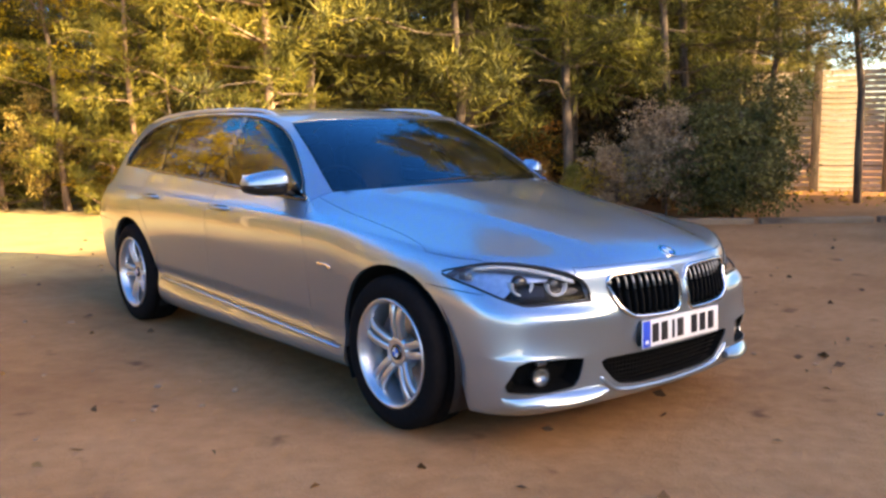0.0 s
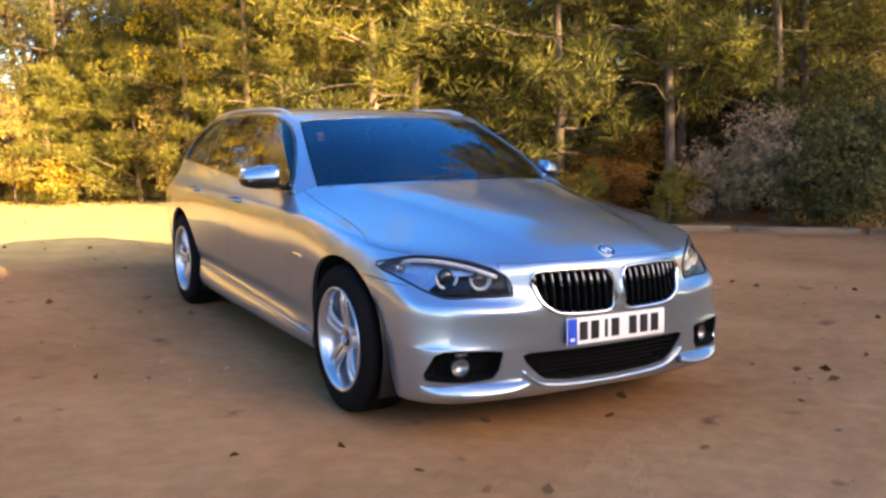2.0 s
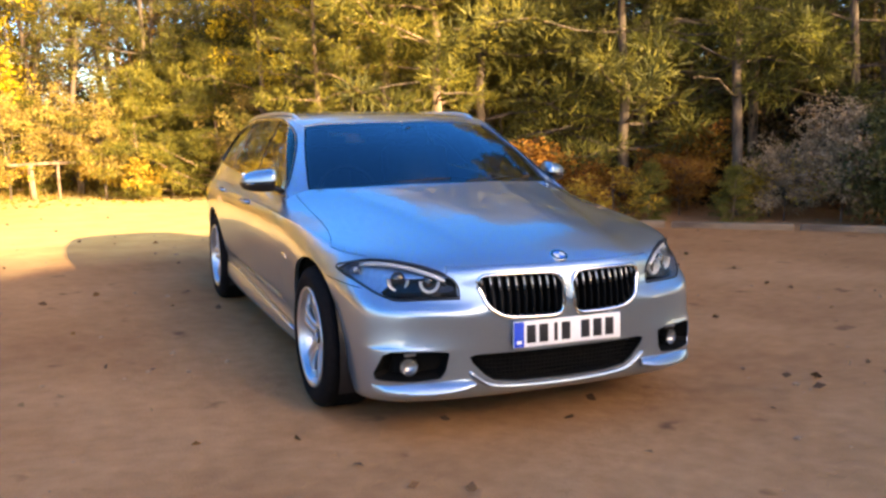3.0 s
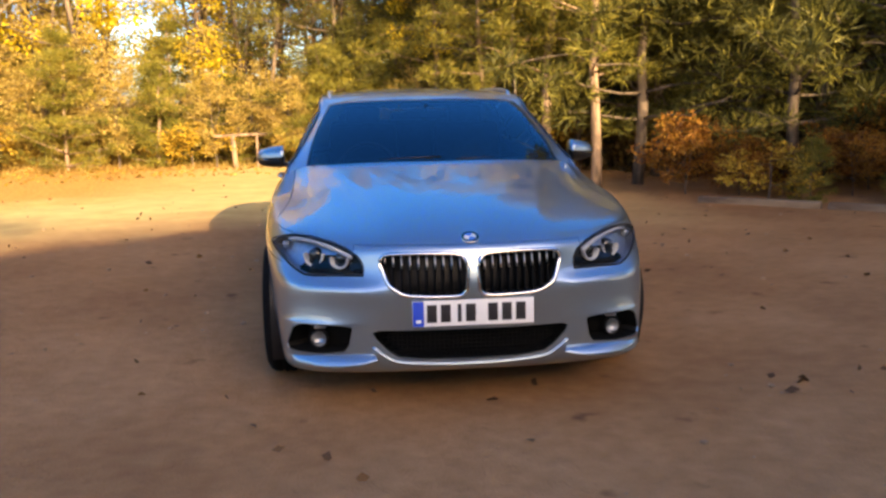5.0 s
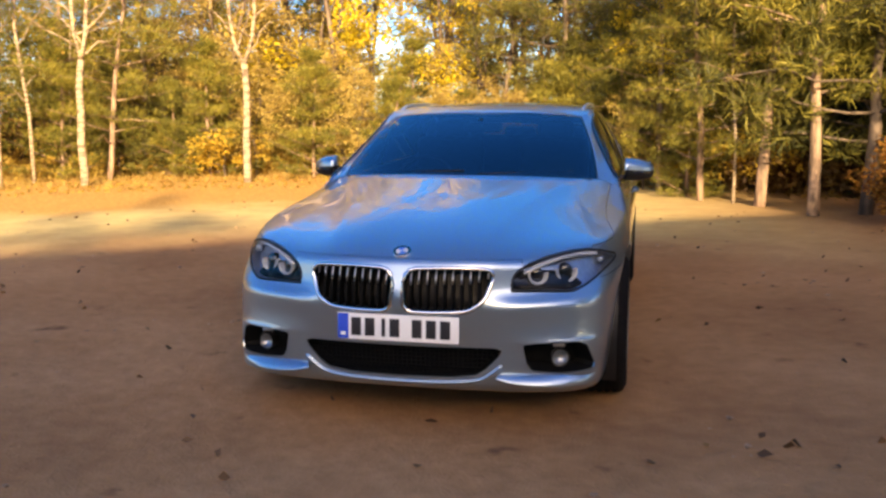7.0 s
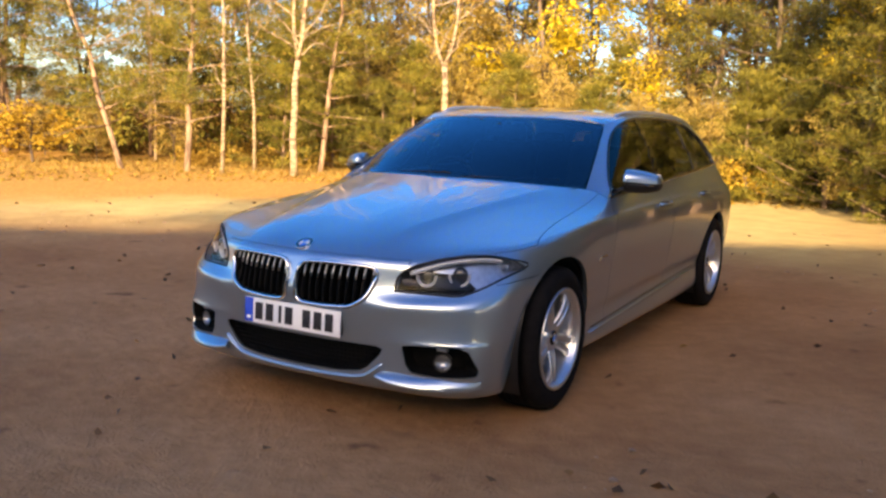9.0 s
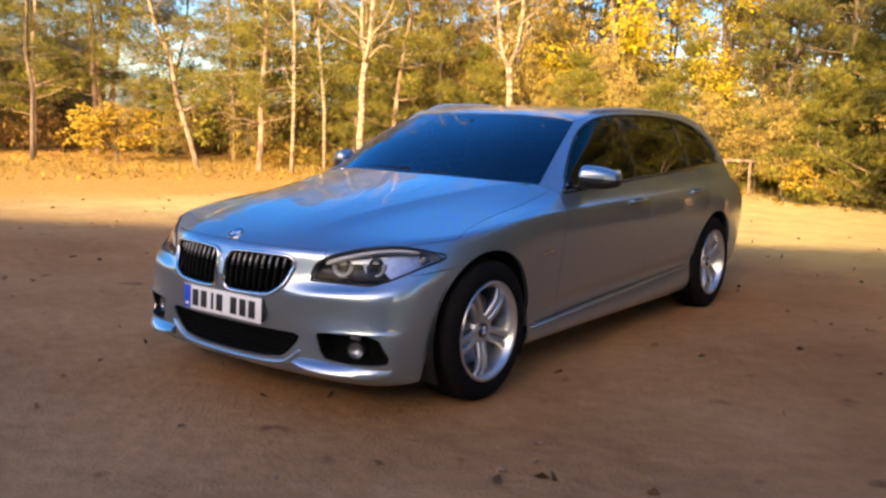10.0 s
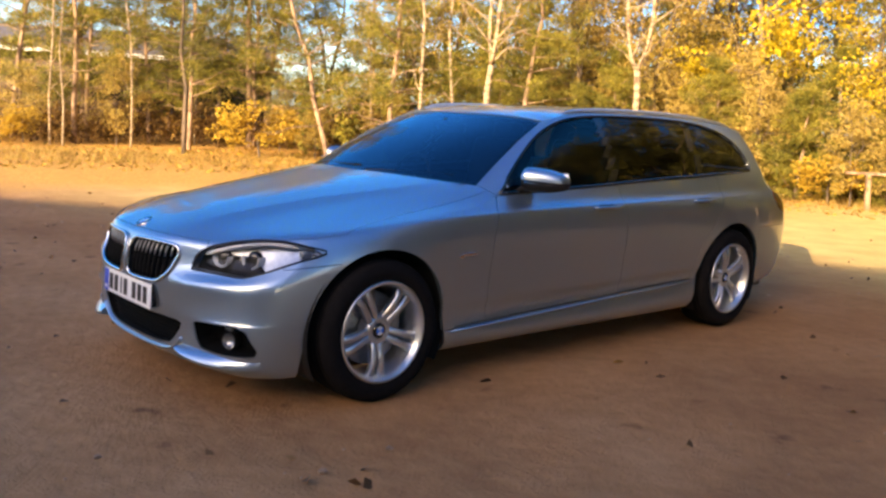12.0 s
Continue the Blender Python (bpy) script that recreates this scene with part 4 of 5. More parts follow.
part("roof_lining", box_bm((0.98, 1.7, 0.02), (0, 3.25, 1.33), 0.008), CABIN, car)
# cowl and wipers
cowl = loft_bm([[(x, 1.255 + 0.25 * (x / .72) ** 2 + d, .972 + e) for d, e in ((-.02, .006), (.03, .012), (.07, .022))] for x in np.linspace(-.70, .70, 15)])
part("cowl_panel", cowl, BLACK, car)
for x0, x1 in ((-.52, .02), (.10, .60)):
    line = []
    for f in np.linspace(0, 1, 8):
        x = x0 + (x1 - x0) * f
        y = 1.31 + 0.24 * (x / .72) ** 2 + 0.03 * f
        line.append(Vector((x, y, 1.012 + 0.016 * f - 0.012 * (x / .72) ** 2)))
    part("wiper", tube_bm(line, 0.007, 6), BLACK, car)

# ---- ground ----
def ground_height(x, y):
    r = math.hypot(x + 0.5, y - 1.5)
    rise = 0.013 * (math.sqrt((max(0.0, r - 8.0)) ** 2 + 1.0) - 1.0 if r > 8 else 0.0)
    return min(rise, 1.0)


def earth_material():
    m, t, p = mat("bare_earth")
    big = noise_tex(t, 0.55, 6, 0.6)
    fine = noise_tex(t, 9.0, 6, 0.65)
    grit = noise_tex(t, 70.0, 4, 0.6)
    base = ramp(t, big.outputs[0], [(0.32, (0.27, 0.132, 0.057)), (0.5, (0.345, 0.177, 0.078)), (0.68, (0.41, 0.222, 0.105))])
    mid = mixed(t, ramp(t, fine.outputs[0], [(0.35, (0, 0, 0)), (0.7, (1, 1, 1))]).outputs[0], (0.86, 0.84, 0.83), (1.08, 1.07, 1.06))
    col = mixed(t, 1.0, base.outputs[0], mid, "MULTIPLY")
    spots = ramp(t, noise_tex(t, 3.2, 3, 0.5).outputs[0], [(0.66, (0, 0, 0)), (0.74, (0.75, 0.75, 0.75))])
    col = mixed(t, spots.outputs[0], col, (0.11, 0.052, 0.026))
    # a pale sandy track behind the yard, and leaf litter under the trees
    c = t.nodes.new("ShaderNodeTexCoord")
    dist = t.nodes.new("ShaderNodeVectorMath")
    dist.operation, dist.inputs[1].default_value = "DISTANCE", (-0.5, 1.5, 0)
    t.links.new(c.outputs["Object"], dist.inputs[0])
    edge = t.nodes.new("ShaderNodeMath")
    edge.operation, edge.inputs[1].default_value = "MULTIPLY_ADD", 2.6
    t.links.new(noise_tex(t, 0.8, 5, 0.6).outputs[0], edge.inputs[0])
    t.links.new(dist.outputs["Value"], edge.inputs[2])
    split = t.nodes.new("ShaderNodeSeparateXYZ")
    t.links.new(c.outputs["Object"], split.inputs[0])

    def between(src, lo, hi):
        r = t.nodes.new("ShaderNodeMapRange")
        r.inputs["From Min"].default_value, r.inputs["From Max"].default_value = lo, hi
        t.links.new(src, r.inputs["Value"])
        return r.outputs[0]

    track = t.nodes.new("ShaderNodeMath")
    track.operation = "MULTIPLY"
    t.links.new(between(edge.outputs[0], 5.6, 8.2), track.inputs[0])
    t.links.new(between(split.outputs["X"], 4.0, 0.5), track.inputs[1])
    beyond = t.nodes.new("ShaderNodeMath")
    beyond.operation = "MULTIPLY"
    t.links.new(track.outputs[0], beyond.inputs[0])
    t.links.new(between(split.outputs["Y"], 1.5, 5.0), beyond.inputs[1])
    # sandy colour that also holds the brightness of the sunlit strip
    sunlit_sand = ramp(t, noise_tex(t, 2.2, 5, 0.65).outputs[0], [(0.3, (0.50, 0.36, 0.14)), (0.7, (0.66, 0.51, 0.21))])
    col = mixed(t, beyond.outputs[0], col, sunlit_sand.outputs[0])
    litter = ramp(t, noise_tex(t, 22.0, 5, 0.7).outputs[0], [(0.3, (0.32, 0.155, 0.04)), (0.5, (0.53, 0.285, 0.075)), (0.7, (0.64, 0.40, 0.12))])
    bank = t.nodes.new("ShaderNodeMath")
    bank.operation = "MULTIPLY"
    t.links.new(between(edge.outputs[0], 9.3, 10.6), bank.inputs[0])
    t.links.new(between(split.outputs["Y"], -1.0, 3.0), bank.inputs[1])
    west = t.nodes.new("ShaderNodeMath")
    west.operation = "MULTIPLY"
    t.links.new(bank.outputs[0], west.inputs[0])
    t.links.new(between(split.outputs["X"], -2.0, -4.5), west.inputs[1])
    col = mixed(t, west.outputs[0], col, litter.outputs[0])
    t.links.new(col, p.inputs["Base Color"])
    p.inputs["Roughness"].default_value = 0.95
    p.inputs["Specular IOR Level"].default_value = 0.15
    add = t.nodes.new("ShaderNodeMath")
    add.operation, add.inputs[1].default_value = "MULTIPLY_ADD", 0.35
    t.links.new(grit.outputs[0], add.inputs[0])
    t.links.new(fine.outputs[0], add.inputs[2])
    bump(t, p, add.outputs[0], 0.7, 0.03)
    return m


GROUND = earth_material()


def build_ground():
    rs = list(np.linspace(0, 7, 36)) + list(np.linspace(7.3, 30, 60)) + [34, 40, 50, 70, 110, 200, 500, 1500]
    rows = []
    for r in rs:
        row = []
        for a in np.linspace(0, 2 * math.pi, 160, endpoint=False):
            x, y = -0.5 + r * math.cos(a), 1.5 + r * math.sin(a)
            lump = 0.010 * noise.noise((x * 0.9, y * 0.9, 0)) + 0.006 * noise.noise((x * 2.7, y * 2.7, 3))
            if abs(x) < 1.15 and -0.2 < y < 5.1:
                lump *= 0.15
            row.append((x, y, ground_height(x, y) + lump * min(1, r / 2) - 0.001))
        rows.append(row)
    bm = loft_bm(rows, close_u=True)
    bmesh.ops.remove_doubles(bm, verts=bm.verts, dist=1e-4)
    bmesh.ops.recalc_face_normals(bm, faces=bm.faces)
    ob = to_object("ground", bm, GROUND)
    return tagged(ob, "bare brown earth yard with gravel and fallen leaves", "ground", kind="structure")


build_ground()


def scatter(name, label, count, r0, r1, a0, a1, length, width, material, seed, lift=0.006, flat=True):
    """Loose small leaves or grass lying over the ground between two distances and bearings from the middle of the yard."""
    rng = np.random.default_rng(seed)
    a, r = radians(a0) + (radians(a1) - radians(a0)) * rng.uniform(size=count), r0 + (r1 - r0) * rng.uniform(size=count) ** 0.8
    x, y = -0.5 + r * np.cos(a), 1.5 + r * np.sin(a)
    z = np.array([ground_height(p, q) for p, q in zip(x, y)])
    d = rng.normal(size=(count, 3)) * ([1, 1, 0.12] if flat else [0.5, 0.5, 0.1]) + ([0, 0, 0.05] if flat else [0, 0, 1.0])
    me = leaves_mesh(name, np.stack([x, y, z + lift], 1), d, length, width, rng, 0.0, not flat)
    me.materials.append(material)
    return tagged(new(name, me), label, name.replace("_", " "), kind="stuff")


def clods(count, seed):
    rng = np.random.default_rng(seed)
    bm = bmesh.new()
    for _ in range(count):
        r, a = 8.0 * math.sqrt(rng.uniform(0.03, 1)), rng.uniform(0, 2 * math.pi)
        x, y = -0.5 + r * math.cos(a), 0.5 + r * math.sin(a)
        if abs(x) < 1.05 and -0.1 < y < 5:
            continue
        s = 0.006 + 0.016 * rng.uniform() ** 3
        m = pose(x, y, ground_height(x, y) + s * 0.15, 0, 0, rng.uniform(0, 360)) @ Matrix.Diagonal((s * rng.uniform(0.8, 1.6), s, s * 0.6, 1))
        vs = bmesh.ops.create_icosphere(bm, subdivisions=1, radius=1, matrix=m)["verts"]
        for v in vs:
            v.co += Vector(rng.normal(size=3)) * s * 0.12
    return tagged(to_object("gravel", bm, STONE, smooth=False), "scattered small stones and clods of earth", "gravel", kind="stuff")


STONE = simple("earthy_stone", (0.26, 0.16, 0.095), 0.9, var=0.4, scale=30)
clods(500, 3)

# ---- trees and shrubs ----
def leaf_material(name, stops, translucent=0.35, rough=0.6):
    m, t, p = mat(name)
    g = t.nodes.new("ShaderNodeNewGeometry")
    n = noise_tex(t, 1.3, 3)
    add = t.nodes.new("ShaderNodeMath")
    add.operation = "ADD"
    half = t.nodes.new("ShaderNodeMath")
    half.operation, half.inputs[1].default_value = "MULTIPLY_ADD", 0.55
    t.links.new(g.outputs["Random Per Island"], half.inputs[0])
    shift = t.nodes.new("ShaderNodeMath")
    shift.operation, shift.inputs[1].default_value, shift.inputs[2].default_value = "MULTIPLY_ADD", 1.3, -0.42
    t.links.new(n.outputs[0], shift.inputs[0])
    t.links.new(shift.outputs[0], half.inputs[2])
    col = ramp(t, half.outputs[0], stops)
    t.links.new(col.outputs[0], p.inputs["Base Color"])
    p.inputs["Roughness"].default_value = rough
    p.inputs["Specular IOR Level"].default_value = 0.25
    tr = t.nodes.new("ShaderNodeBsdfTranslucent")
    t.links.new(col.outputs[0], tr.inputs[0])
    mx = t.nodes.new("ShaderNodeMixShader")
    mx.inputs[0].default_value = translucent
    t.links.new(p.outputs[0], mx.inputs[1])
    t.links.new(tr.outputs[0], mx.inputs[2])
    t.links.new(mx.outputs[0], t.nodes["Material Output"].inputs[0])
    return m


def bark_material(name, dark, light, scale, stretch):
    m, t, p = mat(name)
    n = noise_tex(t, scale, 5, 0.6, stretch=stretch)
    t.links.new(ramp(t, n.outputs[0], [(0.38, dark), (0.58, light)]).outputs[0], p.inputs["Base Color"])
    p.inputs["Roughness"].default_value = 0.85
    bump(t, p, n.outputs[0], 0.6, 0.02)
    return m


NEEDLE = leaf_material("pine_needles", [(0.0, (0.035, 0.042, 0.010)), (0.4, (0.12, 0.115, 0.020)), (0.75, (0.27, 0.225, 0.038)), (1.0, (0.42, 0.32, 0.06))], 0.25)
# yellow-green, its lower stops darkened to carry some of the wood edge's shade
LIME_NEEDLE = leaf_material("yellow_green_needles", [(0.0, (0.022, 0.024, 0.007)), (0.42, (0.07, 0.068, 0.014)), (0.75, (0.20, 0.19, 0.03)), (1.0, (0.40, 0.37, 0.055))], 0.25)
YELLOW = leaf_material("yellow_leaves", [(0.0, (0.19, 0.11, 0.018)), (0.35, (0.50, 0.36, 0.03)), (0.8, (0.72, 0.56, 0.05)), (1.0, (0.52, 0.50, 0.06))], 0.45)
GOLD = leaf_material("golden_yellow_leaves", [(0.0, (0.20, 0.11, 0.02)), (0.4, (0.45, 0.29, 0.04)), (0.8, (0.62, 0.44, 0.075)), (1.0, (0.50, 0.40, 0.07))], 0.45)
ORANGE = leaf_material("copper_leaves", [(0.0, (0.09, 0.030, 0.008)), (0.4, (0.25, 0.10, 0.018)), (0.75, (0.40, 0.20, 0.035)), (1.0, (0.50, 0.30, 0.06))], 0.4)
GOLDEN = leaf_material("golden_brown_leaves", [(0.0, (0.12, 0.06, 0.015)), (0.4, (0.27, 0.165, 0.03)), (0.8, (0.42, 0.29, 0.06)), (1.0, (0.30, 0.26, 0.06))], 0.4)
PALE = leaf_material("pale_tan_leaves", [(0.0, (0.20, 0.12, 0.03)), (0.4, (0.38, 0.265, 0.07)), (0.8, (0.52, 0.40, 0.12)), (1.0, (0.38, 0.36, 0.09))], 0.4)
# darker copy of NEEDLE: the shade of the wood is put into the colour
SHADE_NEEDLE = leaf_material("shade_dark_pine_needles", [(0.0, (0.022, 0.026, 0.007)), (0.45, (0.07, 0.068, 0.014)), (0.75, (0.20, 0.175, 0.032)), (1.0, (0.36, 0.29, 0.05))], 0.2)
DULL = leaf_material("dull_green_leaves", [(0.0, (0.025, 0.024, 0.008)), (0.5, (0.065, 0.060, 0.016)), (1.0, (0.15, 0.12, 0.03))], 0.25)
BROWN = leaf_material("brown_oak_leaves", [(0.0, (0.05, 0.025, 0.010)), (0.5, (0.14, 0.075, 0.022)), (1.0, (0.36, 0.22, 0.05))], 0.35)
# near-black brown: the wood's deep shade as a leaf colour
UNDER = leaf_material("shade_toned_brush", [(0.0, (0.018, 0.013, 0.007)), (0.55, (0.055, 0.034, 0.014)), (1.0, (0.17, 0.095, 0.03))], 0.2)
GREY_TWIG = leaf_material("dry_grey_leaves", [(0.0, (0.18, 0.115, 0.06)), (0.5, (0.34, 0.235, 0.135)), (1.0, (0.50, 0.38, 0.23))], 0.2)
OLIVE = leaf_material("olive_bush_leaves", [(0.0, (0.045, 0.045, 0.014)), (0.5, (0.115, 0.105, 0.03)), (1.0, (0.24, 0.20, 0.06))], 0.25)
GRASS = leaf_material("dry_grass", [(0.0, (0.16, 0.10, 0.03)), (0.5, (0.32, 0.21, 0.06)), (1.0, (0.42, 0.31, 0.10))], 0.3)
DEAD = leaf_material("dead_leaves", [(0.0, (0.05, 0.025, 0.012)), (0.6, (0.12, 0.06, 0.025)), (1.0, (0.25, 0.14, 0.05))], 0.15)
BIRCH_BARK = bark_material("birch_bark", (0.13, 0.085, 0.05), (0.36, 0.28, 0.18), 5.0, (1, 1, 3.5))
PINE_BARK = bark_material("pine_bark", (0.10, 0.065, 0.042), (0.34, 0.22, 0.14), 9.0, (1, 1, 0.25))
DARK_BARK = bark_material("dark_bark", (0.045, 0.032, 0.024), (0.15, 0.105, 0.07), 9.0, (1, 1, 0.25))


def leaves_mesh(name, centres, dirs, length, width, rng, droop=0.0, single=False):
    """Many small leaves at centres, pointing along dirs: folded ones of two triangles, or single thin needles."""
    n = len(centres)
    d = dirs / (np.linalg.norm(dirs, axis=1, keepdims=True) + 1e-9)
    d[:, 2] -= droop
    d /= np.linalg.norm(d, axis=1, keepdims=True) + 1e-9
    side = np.cross(d, rng.normal(size=(n, 3)))
    side /= np.linalg.norm(side, axis=1, keepdims=True) + 1e-9
    up = np.cross(side, d)
    ln = (length * rng.uniform(0.6, 1.35, n))[:, None]
    wd = (width * rng.uniform(0.6, 1.3, n))[:, None]
    tip = centres + d * ln
    if single:
        verts = np.stack([centres - side * wd, centres + side * wd, tip], 1).reshape(-1, 3)
        tris = np.arange(3 * n).reshape(n, 3)
    else:
        mid = centres + d * ln * 0.45 + up * ln * 0.10
        verts = np.stack([centres, mid - side * wd, tip, mid + side * wd], 1).reshape(-1, 3)
        faces = np.arange(4 * n).reshape(n, 4)
        tris = np.concatenate([faces[:, [0, 1, 2]], faces[:, [0, 2, 3]]], 1).reshape(-1, 3)
    me = bpy.data.meshes.new(name)
    me.vertices.add(len(verts))
    me.vertices.foreach_set("co", verts.astype(np.float32).ravel())
    me.loops.add(len(tris) * 3)
    me.loops.foreach_set("vertex_index", tris.astype(np.int32).ravel())
    me.polygons.add(len(tris))
    me.polygons.foreach_set("loop_start", (np.arange(len(tris)) * 3).astype(np.int32))
    me.update(calc_edges=True)
    me.validate()
    return me


def crown(name, centres, dirs, length, width, rng, material, parent, droop=0.0, single=False):
    me = leaves_mesh(name, np.array(centres), np.array(dirs), length, width, rng, droop, single)
    me.materials.append(material)
    ob = new(name, me)
    ob.parent = parent
    return ob


def wobble(a, b, n, rng, amount):
    pts = [Vector(a).lerp(Vector(b), f) for f in np.linspace(0, 1, n)]
    size = (Vector(b) - Vector(a)).length * amount
    for i in range(1, n):
        pts[i] += Vector(rng.normal(size=3)) * size * (i / n) ** 0.7
    return pts


def clump(c, radius, n, rng, flatten=0.7):
    """Leaf roots in a loose ball; they point outwards."""
    v = rng.normal(size=(n, 3))
    v /= np.linalg.norm(v, axis=1, keepdims=True)
    r = radius * rng.uniform(0.25, 1.0, n)[:, None] ** 0.6
    off = v * r * [1, 1, flatten]
    return np.array(c) + off, v + rng.normal(size=(n, 3)) * 0.5


def pine(seed, h=8.5, first=1.2, spread=1.7, per=70, bark=None, needle=None):
    rng = np.random.default_rng(seed)
    t = empty("pine_tree")
    top = Vector((rng.normal() * 0.25, rng.normal() * 0.25, h))
    stem = wobble((0, 0, -0.25), top, 9, rng, 0.012)
    bm = tube_bm(stem, list(np.linspace(0.08, 0.016, 9)), 9)
    cs, ds = [], []
    z, a = first, rng.uniform(0, 6)
    while z < h - 0.3:
        f = (z - first) / (h - first)
        for _ in range(rng.integers(2, 5)):
            a += 2.4 + rng.normal() * 0.4
            ln = spread * (0.55 + 0.6 * math.sin(min(1, f + 0.3) * 2.6)) * rng.uniform(0.6, 1.15)
            p = stem[0].lerp(stem[-1], (z + 0.25) / (h + 0.25))
            end = p + Vector((math.cos(a) * ln, math.sin(a) * ln, ln * rng.uniform(-0.05, 0.4)))
            line = wobble(p, end, 6, rng, 0.05)
            tube_bm(line, list(np.linspace(0.021 * (1 - 0.5 * f), 0.004, 6)), 5, bm)
            if f < 0.06 and rng.uniform() < 0.4:
                continue
            for q in (0.22, 0.45, 0.62, 0.78, 0.92, 1.0):
                if rng.uniform() < 0.82:
                    c = line[0].lerp(line[-1], q) + Vector(rng.normal(size=3)) * 0.10
                    cc, dd = clump(c, rng.uniform(0.15, 0.30), per, rng, 0.6)
                    cs.append(cc)
                    ds.append(dd + [0, 0, 0.35])
        z += rng.uniform(0.28, 0.5)
    part("trunk", bm, bark or PINE_BARK, t)
    crown("crown", np.concatenate(cs), np.concatenate(ds), 0.15, 0.0085, rng, needle or NEEDLE, t, 0.0, True)
    return t


def young_pine(seed, h=3.2, needle=None):
    rng = np.random.default_rng(seed)
    t = empty("young_pine")
    stem = wobble((0, 0, -0.15), (rng.normal() * 0.1, rng.normal() * 0.1, h), 7, rng, 0.012)
    bm = tube_bm(stem, list(np.linspace(0.055, 0.008, 7)), 7)
    cs, ds, z, a = [], [], 0.12, 0.0
    while z < h:
        f = z / h
        for _ in range(6):
            a += 2.4 + rng.normal() * 0.5
            ln = (0.40 * h * (1 - f) ** 0.75 + 0.14) * rng.uniform(0.55, 1.2)
            p = Vector((0, 0, z))
            end = p + Vector((math.cos(a) * ln, math.sin(a) * ln, ln * rng.uniform(0.0, 0.5)))
            tube_bm([p, p.lerp(end, 0.5) + Vector((0, 0, -0.02)), end], [0.016, 0.010, 0.004], 4, bm)
            for q in (0.35, 0.58, 0.8, 1.0):
                c = p.lerp(end, q) + Vector(rng.normal(size=3)) * 0.05
                cc, dd = clump(c, rng.uniform(0.10, 0.19), 70, rng, 0.5)
                cs.append(cc)
                ds.append(dd + [0, 0, 0.4])
        z += rng.uniform(0.30, 0.44)
    part("trunk", bm, PINE_BARK, t)
    crown("crown", np.concatenate(cs), np.concatenate(ds), 0.13, 0.0085, rng, needle or NEEDLE, t, 0.0, True)
    return t


def broadleaf(name, seed, h=7.0, first=1.2, spread=2.0, material=None, bark=None, forks=1, lean=0.1, leaf=0.085, per=34, clumps=5, radius=0.09, size=(0.22, 0.42), steep=0.6, vee=0.0):
    """A leafy tree or shrub: stems, limbs, twigs and loose clumps of leaves."""
    rng = np.random.default_rng(seed)
    t = empty(name)
    bm, cs, ds = bmesh.new(), [], []
    fork = first * 1.4 if forks > 1 else h
    base = wobble((0, 0, -0.2), (rng.normal() * lean * fork, rng.normal() * lean * fork, min(fork, h)), 6, rng, 0.02)
    r_fork = radius * (0.75 if forks > 1 else 0.15)
    tube_bm(base, list(np.linspace(radius, r_fork, 6)), 9, bm)
    stems = []
    if forks > 1:
        for k in range(forks):
            a = k * 2 * math.pi / forks + rng.uniform(-0.5, 0.5)
            out = (h - fork) * rng.uniform(0.06, 0.16)
            if vee:
                a = k * 2 * math.pi / forks + 0.15 * k
                rise = np.linspace(0, 1, 12) ** 1.6 * (h - fork)
                stem = [base[-1] + Vector((math.cos(a), math.sin(a), 0)) * (vee * (1 - math.exp(-2.2 * q)) * (0.8 + 0.3 * k) + 0.06 * q + 0.03 * math.sin(3 * q + k)) + Vector((0, 0.02 * math.sin(2.4 * q + k), q)) for q in rise]
            else:
                stem = wobble(base[-1], base[-1] + Vector((math.cos(a) * out, math.sin(a) * out, h - fork)), 8, rng, 0.018)
            tube_bm(stem, list(np.linspace(r_fork * 0.75, 0.008, len(stem))), 7, bm)
            stems.append((stem, fork, h))
    else:
        stems.append((base, 0, h))
    for stem, z0, z1 in stems:
        z, a = max(first, z0 + 0.2), rng.uniform(0, 6)
        while z < z1 - 0.1:
            f = (z - first) / (h - first + 0.01)
            a += 2.4 + rng.normal() * 0.5
            ln = spread * (0.45 + 0.7 * math.sin(min(1.0, f * 0.9 + 0.15) * 2.9)) * rng.uniform(0.55, 1.15)
            k = (z - z0) / (z1 - z0) * (len(stem) - 1)
            i = min(int(k), len(stem) - 2)
            p = stem[i].lerp(stem[i + 1], k - i)
            end = p + Vector((math.cos(a) * ln, math.sin(a) * ln, ln * rng.uniform(0.15, 1.0) * steep))
            line = wobble(p, end, 6, rng, 0.06)
            tube_bm(line, list(np.linspace(0.25 * radius * (1 - 0.6 * f) + 0.004, 0.004, 6)), 5, bm)
            for _ in range(clumps):
                c = line[0].lerp(line[-1], rng.uniform(0.35, 1.05)) + Vector(rng.normal(size=3)) * 0.16
                cc, dd = clump(c, rng.uniform(*size), per, rng, 0.75)
                cs.append(cc)
                ds.append(dd)
                tube_bm([line[3], Vector(c)], [0.006, 0.002], 3, bm)
            z += rng.uniform(0.2, 0.42) * h / 7 + 0.05
    part("trunk", bm, bark or DARK_BARK, t)
    crown("crown", np.concatenate(cs), np.concatenate(ds), leaf, leaf * 0.36, rng, material, t, droop=0.25)
    return t


